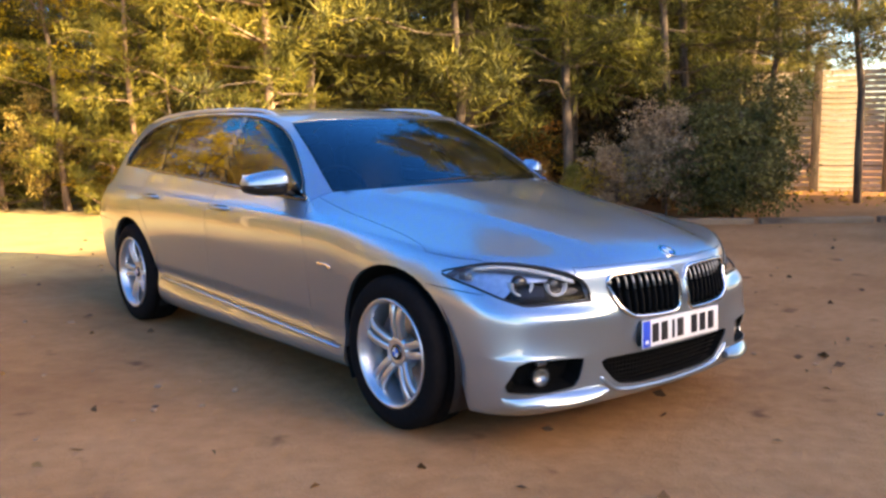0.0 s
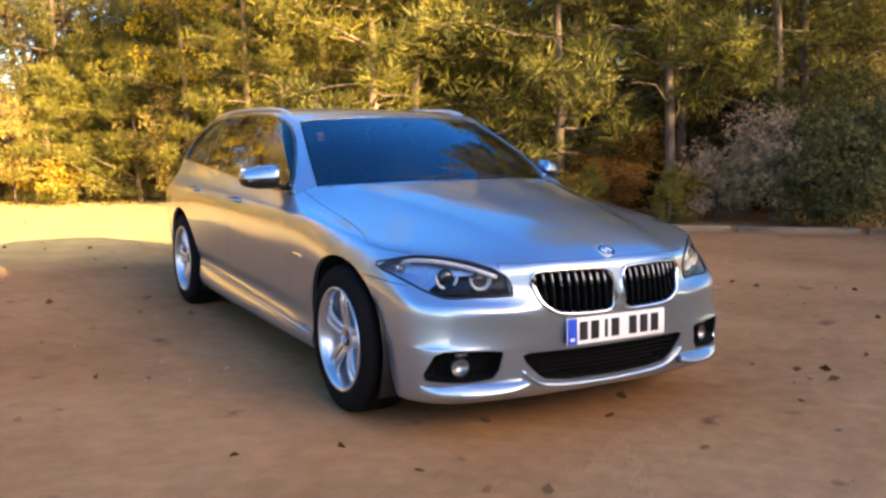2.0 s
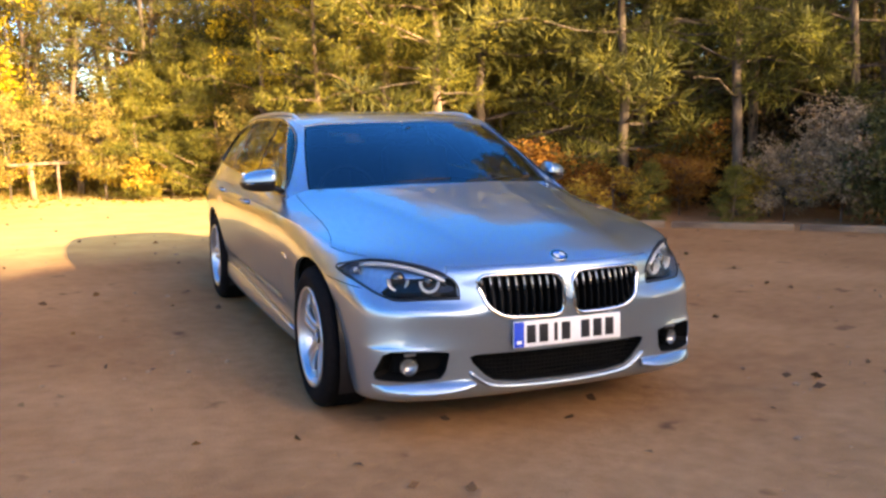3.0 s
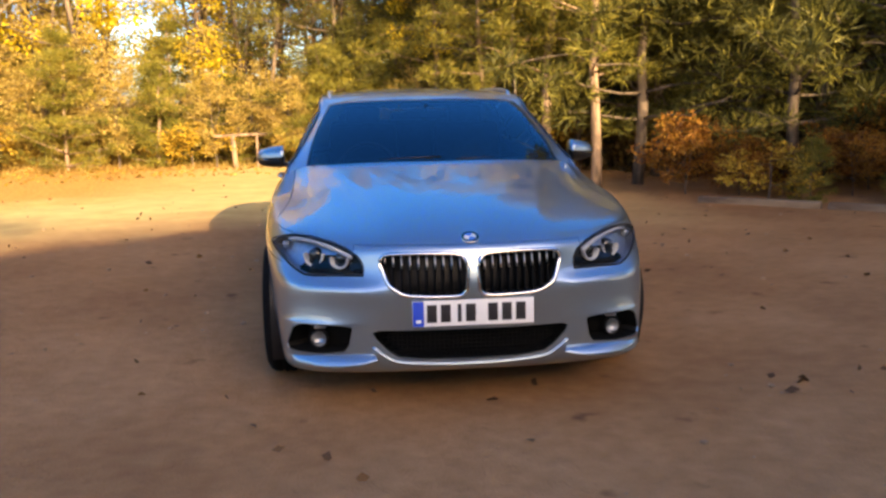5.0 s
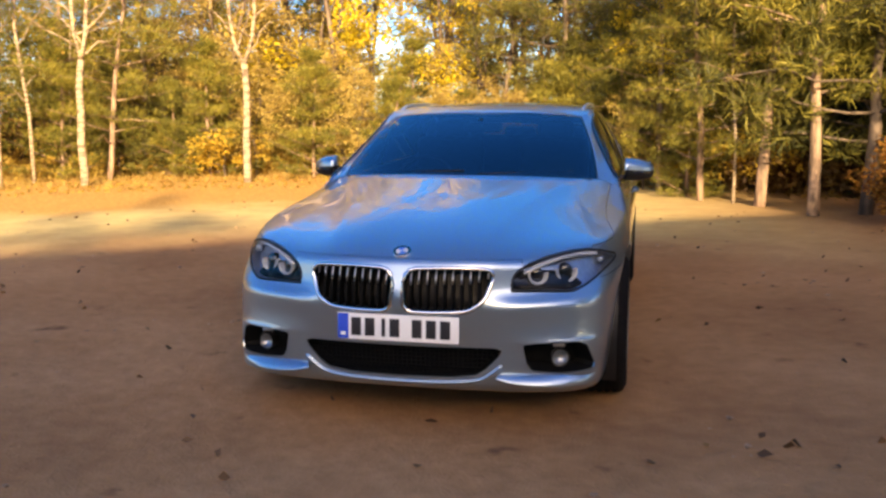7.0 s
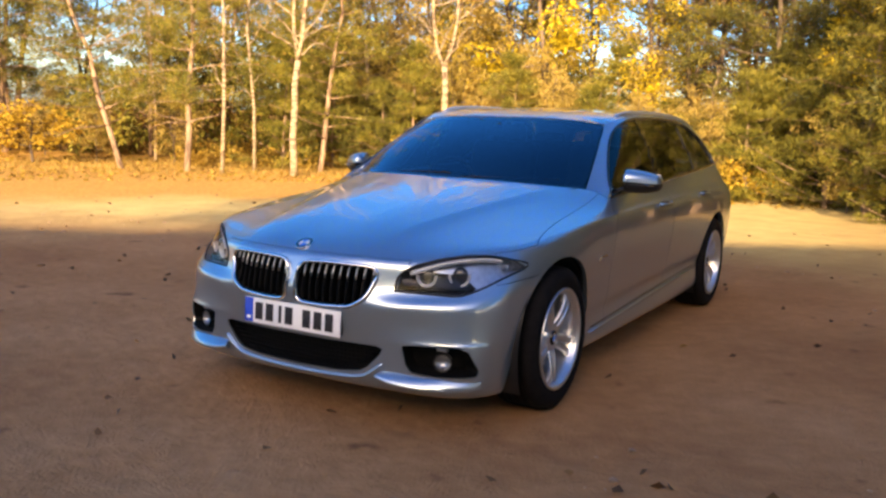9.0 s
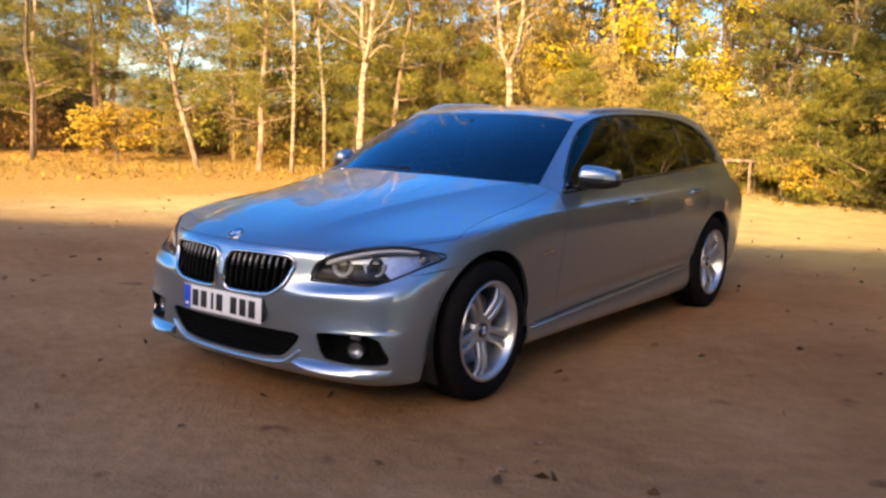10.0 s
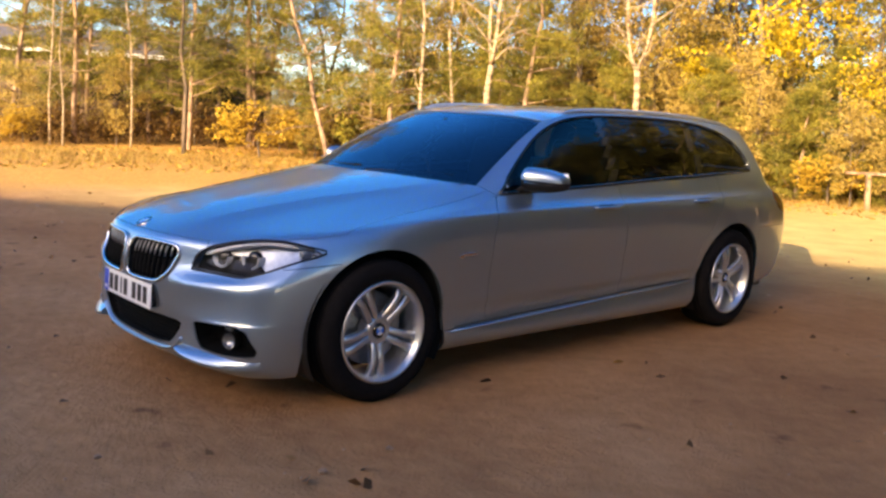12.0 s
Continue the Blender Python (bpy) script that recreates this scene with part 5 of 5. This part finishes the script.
PROTO = {
    "pine_a": (pine(11), "tall pine with sunlit needle clumps", "pine tree"),
    "pine_e": (pine(15, 9.0, 2.7, 1.9, 80, DARK_BARK, SHADE_NEEDLE), "tall pine with a bare dark lower trunk", "pine tree"),
    "pine_b": (pine(12, 9.5, 1.5, 1.6), "tall pine with bare lower branches", "pine tree"),
    "pine_g": (pine(17, 5.0, 1.5, 1.4, 90), "half-grown pine with a pale bare lower trunk", "pine tree"),
    "pine_h": (pine(18, 4.6, 0.8, 1.6, 110, DARK_BARK, SHADE_NEEDLE), "dark half-grown pine in the shade", "pine tree"),
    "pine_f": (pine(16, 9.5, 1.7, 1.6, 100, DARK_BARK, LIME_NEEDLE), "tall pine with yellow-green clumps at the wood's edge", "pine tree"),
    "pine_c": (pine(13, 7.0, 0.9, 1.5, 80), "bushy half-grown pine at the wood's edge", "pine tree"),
    "pine_d": (pine(14, 9.0, 0.7, 2.0, 110, DARK_BARK, SHADE_NEEDLE), "dense dark pine deep in the wood", "pine tree"),
    "young_a": (young_pine(21), "young green pine bushy to the ground", "pine sapling"),
    "young_b": (young_pine(22, 2.3), "small young pine with spreading branches", "pine sapling"),
    "young_c": (young_pine(23, 2.9, SHADE_NEEDLE), "dark young pine in half shade", "pine sapling"),
    "birch_a": (broadleaf("birch_tree", 31, 8.5, 1.5, 0.8, GOLDEN, BIRCH_BARK, 2, 0.01, 0.06, 6, 2, 0.072, (0.2, 0.4), 1.5, 0.2), "pale birch forking into upright stems with few leaves", "birch tree"),
    "birch_b": (broadleaf("birch_tree", 32, 8.0, 1.8, 0.9, GOLDEN, BIRCH_BARK, 1, 0.01, 0.06, 8, 2, 0.042, (0.2, 0.4), 1.4), "slender pale birch with thin golden leaves", "birch tree"),
    "maple_a": (broadleaf("maple_tree", 41, 7.5, 1.3, 2.1, YELLOW, DARK_BARK, 2, 0.03, 0.078, 72, 5, 0.10), "maple in bright yellow autumn leaf", "maple tree"),
    "maple_b": (broadleaf("maple_sapling", 42, 1.35, 0.55, 0.95, GOLD, DARK_BARK, 1, 0.04, 0.085, 44, 6, 0.035, (0.14, 0.26), 0.3), "low spreading sapling with golden yellow leaves", "sapling"),
    "beech_a": (broadleaf("beech_tree", 51, 7.0, 0.9, 1.9, PALE, DARK_BARK, 2, 0.03, 0.062, 80, 6, 0.09), "beech with golden brown autumn leaves", "beech tree"),
    "beech_b": (broadleaf("beech_shrub", 52, 2.4, 0.35, 1.1, ORANGE, DARK_BARK, 2, 0.05, 0.085, 36, 5, 0.03, (0.15, 0.3), 0.5), "copper-leaved beech shrub under the trees", "shrub"),
    "beech_c": (broadleaf("beech_sapling", 53, 3.6, 0.4, 1.2, PALE, DARK_BARK, 2, 0.04, 0.075, 40, 5, 0.04, (0.16, 0.32), 0.6), "slim beech sapling with pale tan leaves", "sapling"),
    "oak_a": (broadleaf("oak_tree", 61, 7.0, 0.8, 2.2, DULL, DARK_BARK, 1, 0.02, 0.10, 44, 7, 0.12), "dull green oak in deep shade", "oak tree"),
    "oak_b": (broadleaf("oak_tree", 62, 7.5, 1.3, 1.7, BROWN, DARK_BARK, 2, 0.05, 0.085, 14, 4, 0.11, (0.2, 0.4), 0.9), "dark oak with sparse brown leaves against the sky", "oak tree"),
    "dry_bush": (broadleaf("dry_bush", 71, 2.0, 0.2, 0.9, GREY_TWIG, DARK_BARK, 3, 0.05, 0.055, 44, 6, 0.025, (0.14, 0.28), 0.6), "grey-brown dry bush on the bank", "bush"),
    "green_bush": (broadleaf("juniper_bush", 72, 1.7, 0.1, 0.85, OLIVE, DARK_BARK, 3, 0.05, 0.07, 60, 7, 0.03, (0.16, 0.3), 0.6), "dense olive green juniper bush", "bush"),
}
USED = set()


def plant(kind, x, y, scale=1.0, turn=None, tilt=(0, 0)):
    proto, label, category = PROTO[kind]
    turn = random.uniform(0, 360) if turn is None else turn
    m = pose(x, y, ground_height(x, y) - 0.02, tilt[0], tilt[1], turn)
    if kind in USED:
        ob = copy_thing(proto, m)
    else:
        ob = proto
        ob.matrix_basis = m
        USED.add(kind)
    ob.scale = (scale, scale, scale * (0.72 if kind in ("maple_b", "beech_b") else 1.0))
    return tagged(ob, label, category)


random.seed(5)
# the open side: birches, pines and maples along the sunny bank
def grove(*rows):
    for kind, x, y, size, turn, *tilt in rows:
        plant(kind, x, y, size, turn, tilt or (0, 0))


# west corner, round the yellow sapling
grove(("maple_b", -14.25, 9.05, 1.15, 40), ("pine_a", -16.5, 8.4, 0.8, 10), ("birch_b", -17.3, 7.3, 0.8, 30), ("pine_e", -15.3, 7.7, 0.72, 120), ("birch_b", -17.9, 5.6, 0.8, 250), ("birch_b", -17.5, 5.75, 0.7, 100, -5, 5))
grove(("pine_b", -17.4, 10.6, 1.05, 90), ("pine_b", -17.9, 11.0, 0.95, 20), ("pine_c", -19.2, 8.6, 0.85, 20), ("pine_b", -20.8, 7.4, 1.0, 60), ("pine_a", -21.5, 10.2, 1.0, 10), ("pine_c", -22.5, 6.2, 1.0, 80), ("birch_b", -18.6, 9.6, 0.9, 0), ("pine_c", -20.3, 5.4, 0.95, 130), ("beech_c", -18.6, 5.2, 0.5, 60), ("maple_b", -18.3, 4.6, 0.8, 170), ("beech_c", -16.2, 10.8, 0.45, 10), ("beech_c", -19.5, 10.2, 0.5, 200), ("beech_c", -18.2, 7.3, 0.6, 120), ("pine_c", -19.4, 7.0, 0.9, 200), ("pine_b", -18.6, 6.4, 0.9, 280))
grove(("pine_a", -12.25, 9.65, 0.78, 140, -13, 10), ("pine_a", -11.1, 10.3, 0.85, 60, -5, 4), ("pine_a", -14.6, 12.6, 0.8, 200), ("birch_b", -13.4, 11.6, 0.8, 45), ("beech_c", -12.6, 11.4, 0.5, 45), ("beech_c", -13.8, 10.3, 0.4, 145))
# the row of pale birches
grove(("birch_b", -10.28, 10.45, 1.05, 0), ("birch_b", -10.4, 11.55, 0.95, 80), ("birch_a", -9.15, 11.3, 1.1, 150), ("birch_b", -10.9, 13.5, 0.8, 200), ("pine_c", -9.5, 12.6, 0.8, 70), ("birch_a", -6.6, 12.85, 1.1, 20))
grove(("young_a", -10.6, 12.7, 0.8, 0), ("young_c", -9.9, 13.6, 0.8, 40), ("young_a", -8.0, 14.1, 0.85, 100), ("young_c", -8.7, 13.8, 0.7, 10), ("young_a", -5.8, 14.4, 0.8, 10), ("beech_c", -4.9, 14.7, 0.6, 70), ("beech_c", -5.4, 15.2, 0.75, 200), ("young_b", -4.2, 14.9, 0.9, 130))
grove(("maple_b", -7.6, 13.9, 0.9, 30), ("beech_c", -7.2, 14.6, 0.7, 0), ("beech_c", -6.4, 15.0, 0.6, 90), ("maple_b", -3.5, 14.8, 0.8, 15))
grove(("beech_a", -8.4, 16.0, 1.0, 0), ("beech_a", -10.6, 15.8, 0.95, 120), ("beech_a", -7.2, 17.8, 1.05, 200), ("pine_c", -11.6, 14.2, 0.85, 10))
grove(("maple_a", -5.9, 16.4, 1.2, 0), ("maple_a", -3.4, 16.6, 0.95, 100), ("maple_a", -7.9, 19.2, 1.1, 60), ("maple_a", -3.9, 17.9, 1.0, 210), ("pine_c", -2.9, 19.4, 1.0, 20), ("pine_c", -3.8, 17.0, 0.85, 90), ("beech_c", -3.4, 16.2, 0.75, 60), ("young_a", -4.05, 16.2, 0.9, 200))
# bare dark oaks against the sky, and the low growth at their feet
grove(("oak_b", -2.5, 16.6, 0.95, 0), ("oak_b", -1.2, 15.8, 0.9, 110), ("oak_b", 0.1, 16.9, 1.0, 200), ("oak_b", -0.3, 18.6, 1.0, 20), ("oak_b", -1.9, 17.9, 1.0, 75), ("oak_b", -0.6, 15.3, 0.8, 290), ("maple_a", -2.9, 18.4, 0.9, 160), ("pine_c", 0.2, 18.0, 1.0, 60), ("beech_c", -3.0, 14.6, 0.5, 40), ("beech_c", -2.2, 14.9, 0.55, 0), ("beech_c", -1.4, 14.7, 0.5, 210), ("maple_b", -1.0, 15.0, 1.1, 80), ("young_b", -2.7, 15.4, 0.8, 130))
grove(("pine_e", -0.3, 14.9, 0.8, 30), ("pine_d", -0.7, 14.6, 0.85, 90), ("pine_e", 0.9, 14.5, 0.85, 150), ("pine_e", -1.8, 15.3, 0.85, 250), ("beech_c", -1.4, 13.9, 0.5, 200), ("maple_b", -0.9, 13.7, 0.8, 200), ("young_a", -0.2, 14.3, 0.85, 30), ("young_b", -0.8, 14.0, 1.0, 10), ("young_a", 0.6, 13.6, 0.95, 60), ("young_c", 0.3, 14.6, 0.9, 90), ("beech_c", 1.0, 12.9, 0.5, 15), ("young_c", 1.3, 13.7, 1.0, 200))
grove(("pine_c", 0.9, 15.2, 1.0, 50), ("birch_b", 1.7, 14.2, 0.9, 0), ("maple_a", 2.0, 14.4, 0.62, 30), ("pine_c", 2.4, 12.9, 0.8, 80), ("maple_b", 2.3, 12.3, 1.0, 20), ("pine_c", 1.3, 12.6, 0.8, 160), ("young_b", 1.7, 11.8, 0.7, 70), ("pine_h", 3.2, 14.6, 1.3, 250), ("maple_a", 1.75, 12.9, 0.68, 140), ("pine_c", 1.9, 11.2, 0.72, 300))
# the shaded wood
grove(("birch_b", 2.35, 10.75, 0.65, 10), ("pine_g", 2.68, 10.4, 1.15, 30), ("pine_g", 3.25, 9.3, 1.1, 100), ("pine_h", 3.95, 9.6, 1.25, 40), ("pine_h", 4.7, 10.8, 1.4, 0), ("pine_h", 3.7, 12.2, 1.15, 30), ("oak_a", 5.2, 12.2, 0.95, 100), ("oak_a", 6.4, 10.9, 0.95, 0))
grove(("pine_h", 5.6, 7.9, 1.2, 200), ("pine_h", 6.4, 8.8, 1.45, 120), ("pine_f", 6.8, 6.9, 1.0, 10), ("pine_f", 7.7, 7.6, 1.05, 60), ("pine_f", 8.2, 6.2, 0.95, 300), ("oak_a", 9.4, 7.8, 0.9, 20), ("pine_d", 9.3, 6.6, 1.1, 140), ("pine_d", 10.6, 8.4, 1.0, 10))
grove(("beech_b", 4.15, 8.1, 0.6, 0), ("beech_b", 4.75, 7.75, 0.45, 140), ("beech_b", 5.3, 7.6, 0.38, 200), ("beech_b", 6.1, 7.3, 0.5, 280), ("beech_b", 6.7, 7.9, 0.7, 20), ("maple_b", 4.9, 7.2, 0.65, 120), ("beech_b", 8.7, 6.0, 0.68, 30), ("maple_b", 7.1, 6.6, 0.8, 10))
grove(("dry_bush", 7.4, 5.6, 0.72, 0), ("dry_bush", 6.9, 6.1, 0.5, 90), ("green_bush", 7.75, 4.75, 0.85, 0), ("green_bush", 8.2, 4.9, 0.72, 80), ("young_b", 5.3, 6.9, 0.35, 0), ("young_b", 6.2, 6.3, 0.33, 60))
grove(("pine_e", 10.4, 5.75, 0.8, 200), ("pine_e", 10.3, 3.5, 0.8, 60), ("pine_e", 11.0, 4.6, 0.85, 310), ("pine_e", 12.2, 7.4, 0.9, 130))
# deeper rows
for k in range(40):
    a = radians(22 + k * 3.9 + random.uniform(-1.2, 1.2))
    r = random.uniform(14.5, 18.0) if a < 1.4 else random.uniform(18.0, 22.0)
    kind = random.choice(["pine_d", "pine_d", "oak_a", "pine_b"]) if a < 1.25 else "oak_b" if radians(83) < a < radians(101) else random.choice(["pine_a", "beech_a", "maple_a", "pine_c", "beech_a", "pine_c"])
    if a > 2.40 and random.random() < 0.55 or radians(101) < a < radians(107):
        continue
    plant(kind, -0.5 + r * math.cos(a), 1.5 + r * math.sin(a), random.uniform(0.9, 1.15) * (0.85 if radians(42) < a < radians(80) else 1.0))
for k in range(30):
    a = radians(20 + k * 4.8 + random.uniform(-1.5, 1.5))
    r = random.uniform(22, 27)
    if a > 2.40 and random.random() < 0.7 or radians(92) < a < radians(107):
        continue
    plant(random.choice(["pine_d", "oak_a", "pine_d"]) if a < 1.3 else random.choice(["pine_c", "beech_a", "pine_d"]), -0.5 + r * math.cos(a), 1.5 + r * math.sin(a), random.uniform(1.0, 1.3) * (0.9 if radians(42) < a < radians(80) else 1.0))
# unseen trees added beside and behind the camera to shade the wood's edge and bank
for kind, x, y, s in (("pine_d", 12.2, -2.6, 1.1), ("oak_a", 11.4, -0.6, 0.7), ("pine_a", 8.5, -1.3, 1.0), ("pine_a", 9.9, 0.4, 0.8), ("pine_d", 5.2, -24.0, 1.15)):
    plant(kind, x, y, s)


def thicket(name, label, material, count, a0, a1, r0, r1, top, leaf, seed):
    """The tangle of far growth behind the trees, as loose leaf clumps with an uneven top."""
    rng = np.random.default_rng(seed)
    cs, ds = [], []
    for _ in range(count):
        a, r = radians(rng.uniform(a0, a1)), rng.uniform(r0, r1)
        x, y = -0.5 + r * math.cos(a), 1.5 + r * math.sin(a)
        if radians(85) < a < radians(108):
            top_here = top * (0.25 if a > radians(101) else 0.5)
        elif a > radians(142):
            top_here = top * 0.62
        else:
            top_here = top
        high = top_here * (0.65 + 0.45 * noise.noise((x * 0.35, y * 0.35, seed)) + 0.25 * noise.noise((x * 1.1, y * 1.1, seed)))
        z = ground_height(x, y) + rng.uniform(0, max(0.3, high))
        cc, dd = clump((x, y, z), rng.uniform(0.25, 0.55), 44, rng, 0.75)
        cs.append(cc)
        ds.append(dd)
    me = leaves_mesh(name, np.concatenate(cs), np.concatenate(ds), leaf, leaf * 0.34, rng, 0.2, True)
    me.materials.append(material)
    return tagged(new(name, me), label, "thicket", kind="stuff")


# the next two fill the gaps between trunks with shade as dark leaves
thicket("shade_dark_thicket", "dark tangled undergrowth filling the shaded wood", DULL, 2600, 26, 74, 15.5, 24, 7.5, 0.16, 1)
thicket("shade_understorey", "dark brown brush close behind the wood edge", UNDER, 1100, 24, 62, 10.2, 14.5, 2.9, 0.10, 7)
# brown leaves imitate the dark under the canopy
thicket("shade_brown_thicket", "brown bracken and brush under the trees", BROWN, 700, 36, 76, 11.0, 17, 1.3, 0.11, 2)
thicket("golden_thicket", "golden autumn brush behind the sunny bank", PALE, 1700, 70, 130, 18.5, 26, 4.4, 0.14, 3)
# likewise brown, as painted shade beneath the far crowns
thicket("shade_russet_thicket", "brown bracken and brush under the far trees", BROWN, 800, 128, 178, 18.5, 26, 2.0, 0.10, 5)
thicket("green_thicket", "green brush between the far trees", NEEDLE, 1300, 70, 148, 17.5, 26, 4.6, 0.14, 4)
thicket("bank_brush", "low dry brush along the foot of the trees", GOLDEN, 300, 84, 140, 14.6, 17.0, 0.5, 0.09, 6)
scatter("fallen_leaves", "yellow and brown fallen leaves on the bank", 13000, 11.4, 18.0, 10, 185, 0.085, 0.032, GOLDEN, 8)
scatter("yard_leaves", "few dark fallen leaves on the bare earth", 430, 1.0, 9.5, 0, 360, 0.055, 0.022, DEAD, 9)
scatter("dry_grass", "tufts of dry grass at the edge of the trees", 9000, 12.8, 16.0, 80, 185, 0.13, 0.008, GRASS, 10, 0.0, False)

# ---- slatted timber fence, edging timbers, shelter ----
# WALL is for the unseen barn, pale to bounce light onto the car's front
WALL = simple("pale_bounce_wall", (0.70, 0.67, 0.62), 0.9, var=0.15, scale=2.0)
ROOF = simple("slate_roof", (0.12, 0.11, 0.11), 0.7, var=0.25, scale=5.0)
FENCE_WOOD = bark_material("weathered_fence_wood", (0.42, 0.32, 0.21), (0.62, 0.50, 0.36), 3.0, (1, 0.2, 6))
POST_WOOD = bark_material("dark_post_wood", (0.05, 0.033, 0.022), (0.13, 0.09, 0.06), 6.0, (1, 1, 0.3))
EDGE_WOOD = bark_material("grey_edging_timber", (0.12, 0.075, 0.045), (0.24, 0.165, 0.10), 4.0, (0.3, 1, 1))


def fence():
    x0, y0, x1, y1 = 12.1, 7.3, 14.5, 3.1
    length = math.hypot(x1 - x0, y1 - y0)
    m = pose(x0, y0, ground_height(12.5, 5.6) - 0.05, 0, 0, math.degrees(math.atan2(y1 - y0, x1 - x0)))
    f = tagged(empty("slatted_fence", m), "pale horizontal slatted timber fence with dark posts", "fence")
    n, bay = 4, length / 4
    slat = None
    for k in range(n + 1):
        part("post", box_bm((0.15, 0.10, 2.55), (k * bay, -0.04, 1.20), 0.008), POST_WOOD, f)
    for k in range(n):
        for j in range(22):
            z = 0.06 + j * 0.102
            if slat is None:
                slat = part("slat", box_bm((bay - 0.16, 0.022, 0.080), (0, 0, 0), 0.003, 1), FENCE_WOOD, f, smooth=False)
                ob = slat
            else:
                ob = slat.copy()
                scene.collection.objects.link(ob)
            ob.matrix_basis = pose((k + 0.5) * bay, random.uniform(-0.004, 0.004), z, random.uniform(-4, 4), random.uniform(-0.25, 0.25), 0)
        part("backing_rail", box_bm((bay, 0.04, 0.07), ((k + 0.5) * bay, 0.05, 0.5), 0.004), POST_WOOD, f)
        part("backing_rail", box_bm((bay, 0.04, 0.07), ((k + 0.5) * bay, 0.05, 1.9), 0.004), POST_WOOD, f)


fence()
for (xa, ya), (xb, yb) in (((3.95, 7.2), (5.09, 6.24)), ((5.13, 6.21), (6.27, 5.24)), ((6.31, 5.21), (7.45, 4.24)), ((7.49, 4.21), (8.64, 3.24)), ((8.68, 3.21), (9.8, 2.27))):
    ln = math.hypot(xb - xa, yb - ya)
    bm = box_bm((ln - 0.03, 0.14, 0.12), (0, 0, 0), 0.02, 2)
    for v in bm.verts:
        v.co += Vector((0, noise.noise(v.co * 5) * 0.01, noise.noise(v.co * 7) * 0.008))
    ob = to_object("edging_timber", bm, EDGE_WOOD)
    ob.matrix_basis = pose((xa + xb) / 2, (ya + yb) / 2, ground_height((xa + xb) / 2, (ya + yb) / 2) + 0.015, 0, 0, math.degrees(math.atan2(yb - ya, xb - xa)))
    tagged(ob, "weathered timber edging along the yard", "edging", group="edging timbers")


def timber_rail():
    s = tagged(empty("timber_rail", pose(-2.3, 14.5, ground_height(-2.3, 14.5), 0, 0, 12)), "rough pale pole rail on leaning round posts", "rail")
    for x, r, lean in ((-0.35, 0.055, 0.05), (0.12, 0.026, 0.01), (1.15, 0.035, -0.03)):
        part("post", tube_bm([(x + lean, 0, -0.1), (x + 0.3 * lean, 0.01, 0.3), (x, 0, 0.62)], [r, r * 0.95, r * 0.85], 9), PINE_BARK, s)
    part("rail", tube_bm([(-0.75, 0, 0.62), (0.1, 0.02, 0.645), (0.7, 0, 0.63), (1.35, 0.01, 0.65)], 0.03, 9), PINE_BARK, s)


timber_rail()



def far_building():
    """A low dark timber building with pale eaves, half seen through the trees beyond the bank."""
    b = tagged(empty("far_building", pose(-27.5, 10.4, 0.25, 0, 0, 69)), "low dark timber building with pale eaves beyond the trees", "building")
    part("wall", box_bm((11, 5, 2.4), (0, 0, 1.2)), POST_WOOD, b)
    part("roof", loft_bm([[(x, -2.9, 2.42), (x, 0, 3.3), (x, 2.9, 2.42), (x, 2.9, 2.34), (x, 0, 3.2), (x, -2.9, 2.34)] for x in (-5.8, 5.8)], close_u=True, cap=True), ROOF, b, smooth=False)
    part("eaves_board", box_bm((11.6, 0.05, 0.13), (0, -2.93, 2.38), 0.006), PLATE_WHITE, b, "white painted eaves board")
    for x in (-3.6, 0.2, 3.7):
        w = part("window", box_bm((1.3, 0.06, 0.95), (x, -2.53, 1.35), 0.006), POST_WOOD, b)
        part("pane", box_bm((1.14, 0.02, 0.8), (x, -2.57, 1.35), 0.002), GLOSS_BLACK, w)


far_building()

# ---- long unseen barn, added behind the camera so its roof shades the yard ----


# light grey for the same bounce; no such roof is in view
BARN_ROOF = simple("grey_sheet_roof", (0.34, 0.34, 0.34), 0.6, var=0.15, scale=3.0)


def barn():
    b = tagged(empty("barn", pose(7.1, -14.25, 0, 0, 0, math.degrees(math.atan2(0.72, 1)))), "long pale barn with a grey sheet roof", "barn")
    part("shade_barn_wall", box_bm((45.4, 9, 4.4), (-12.7, 0, 2.2)), WALL, b)
    rows = [[(x, 4.9, 4.3), (x, 0, 7.0), (x, -4.9, 4.3), (x, -4.9, 4.1), (x, 0, 6.8), (x, 4.9, 4.1)] for x in (-35.8, 10.4)]
    part("shade_barn_roof", loft_bm(rows, close_u=True, cap=True), BARN_ROOF, b, smooth=False)


barn()
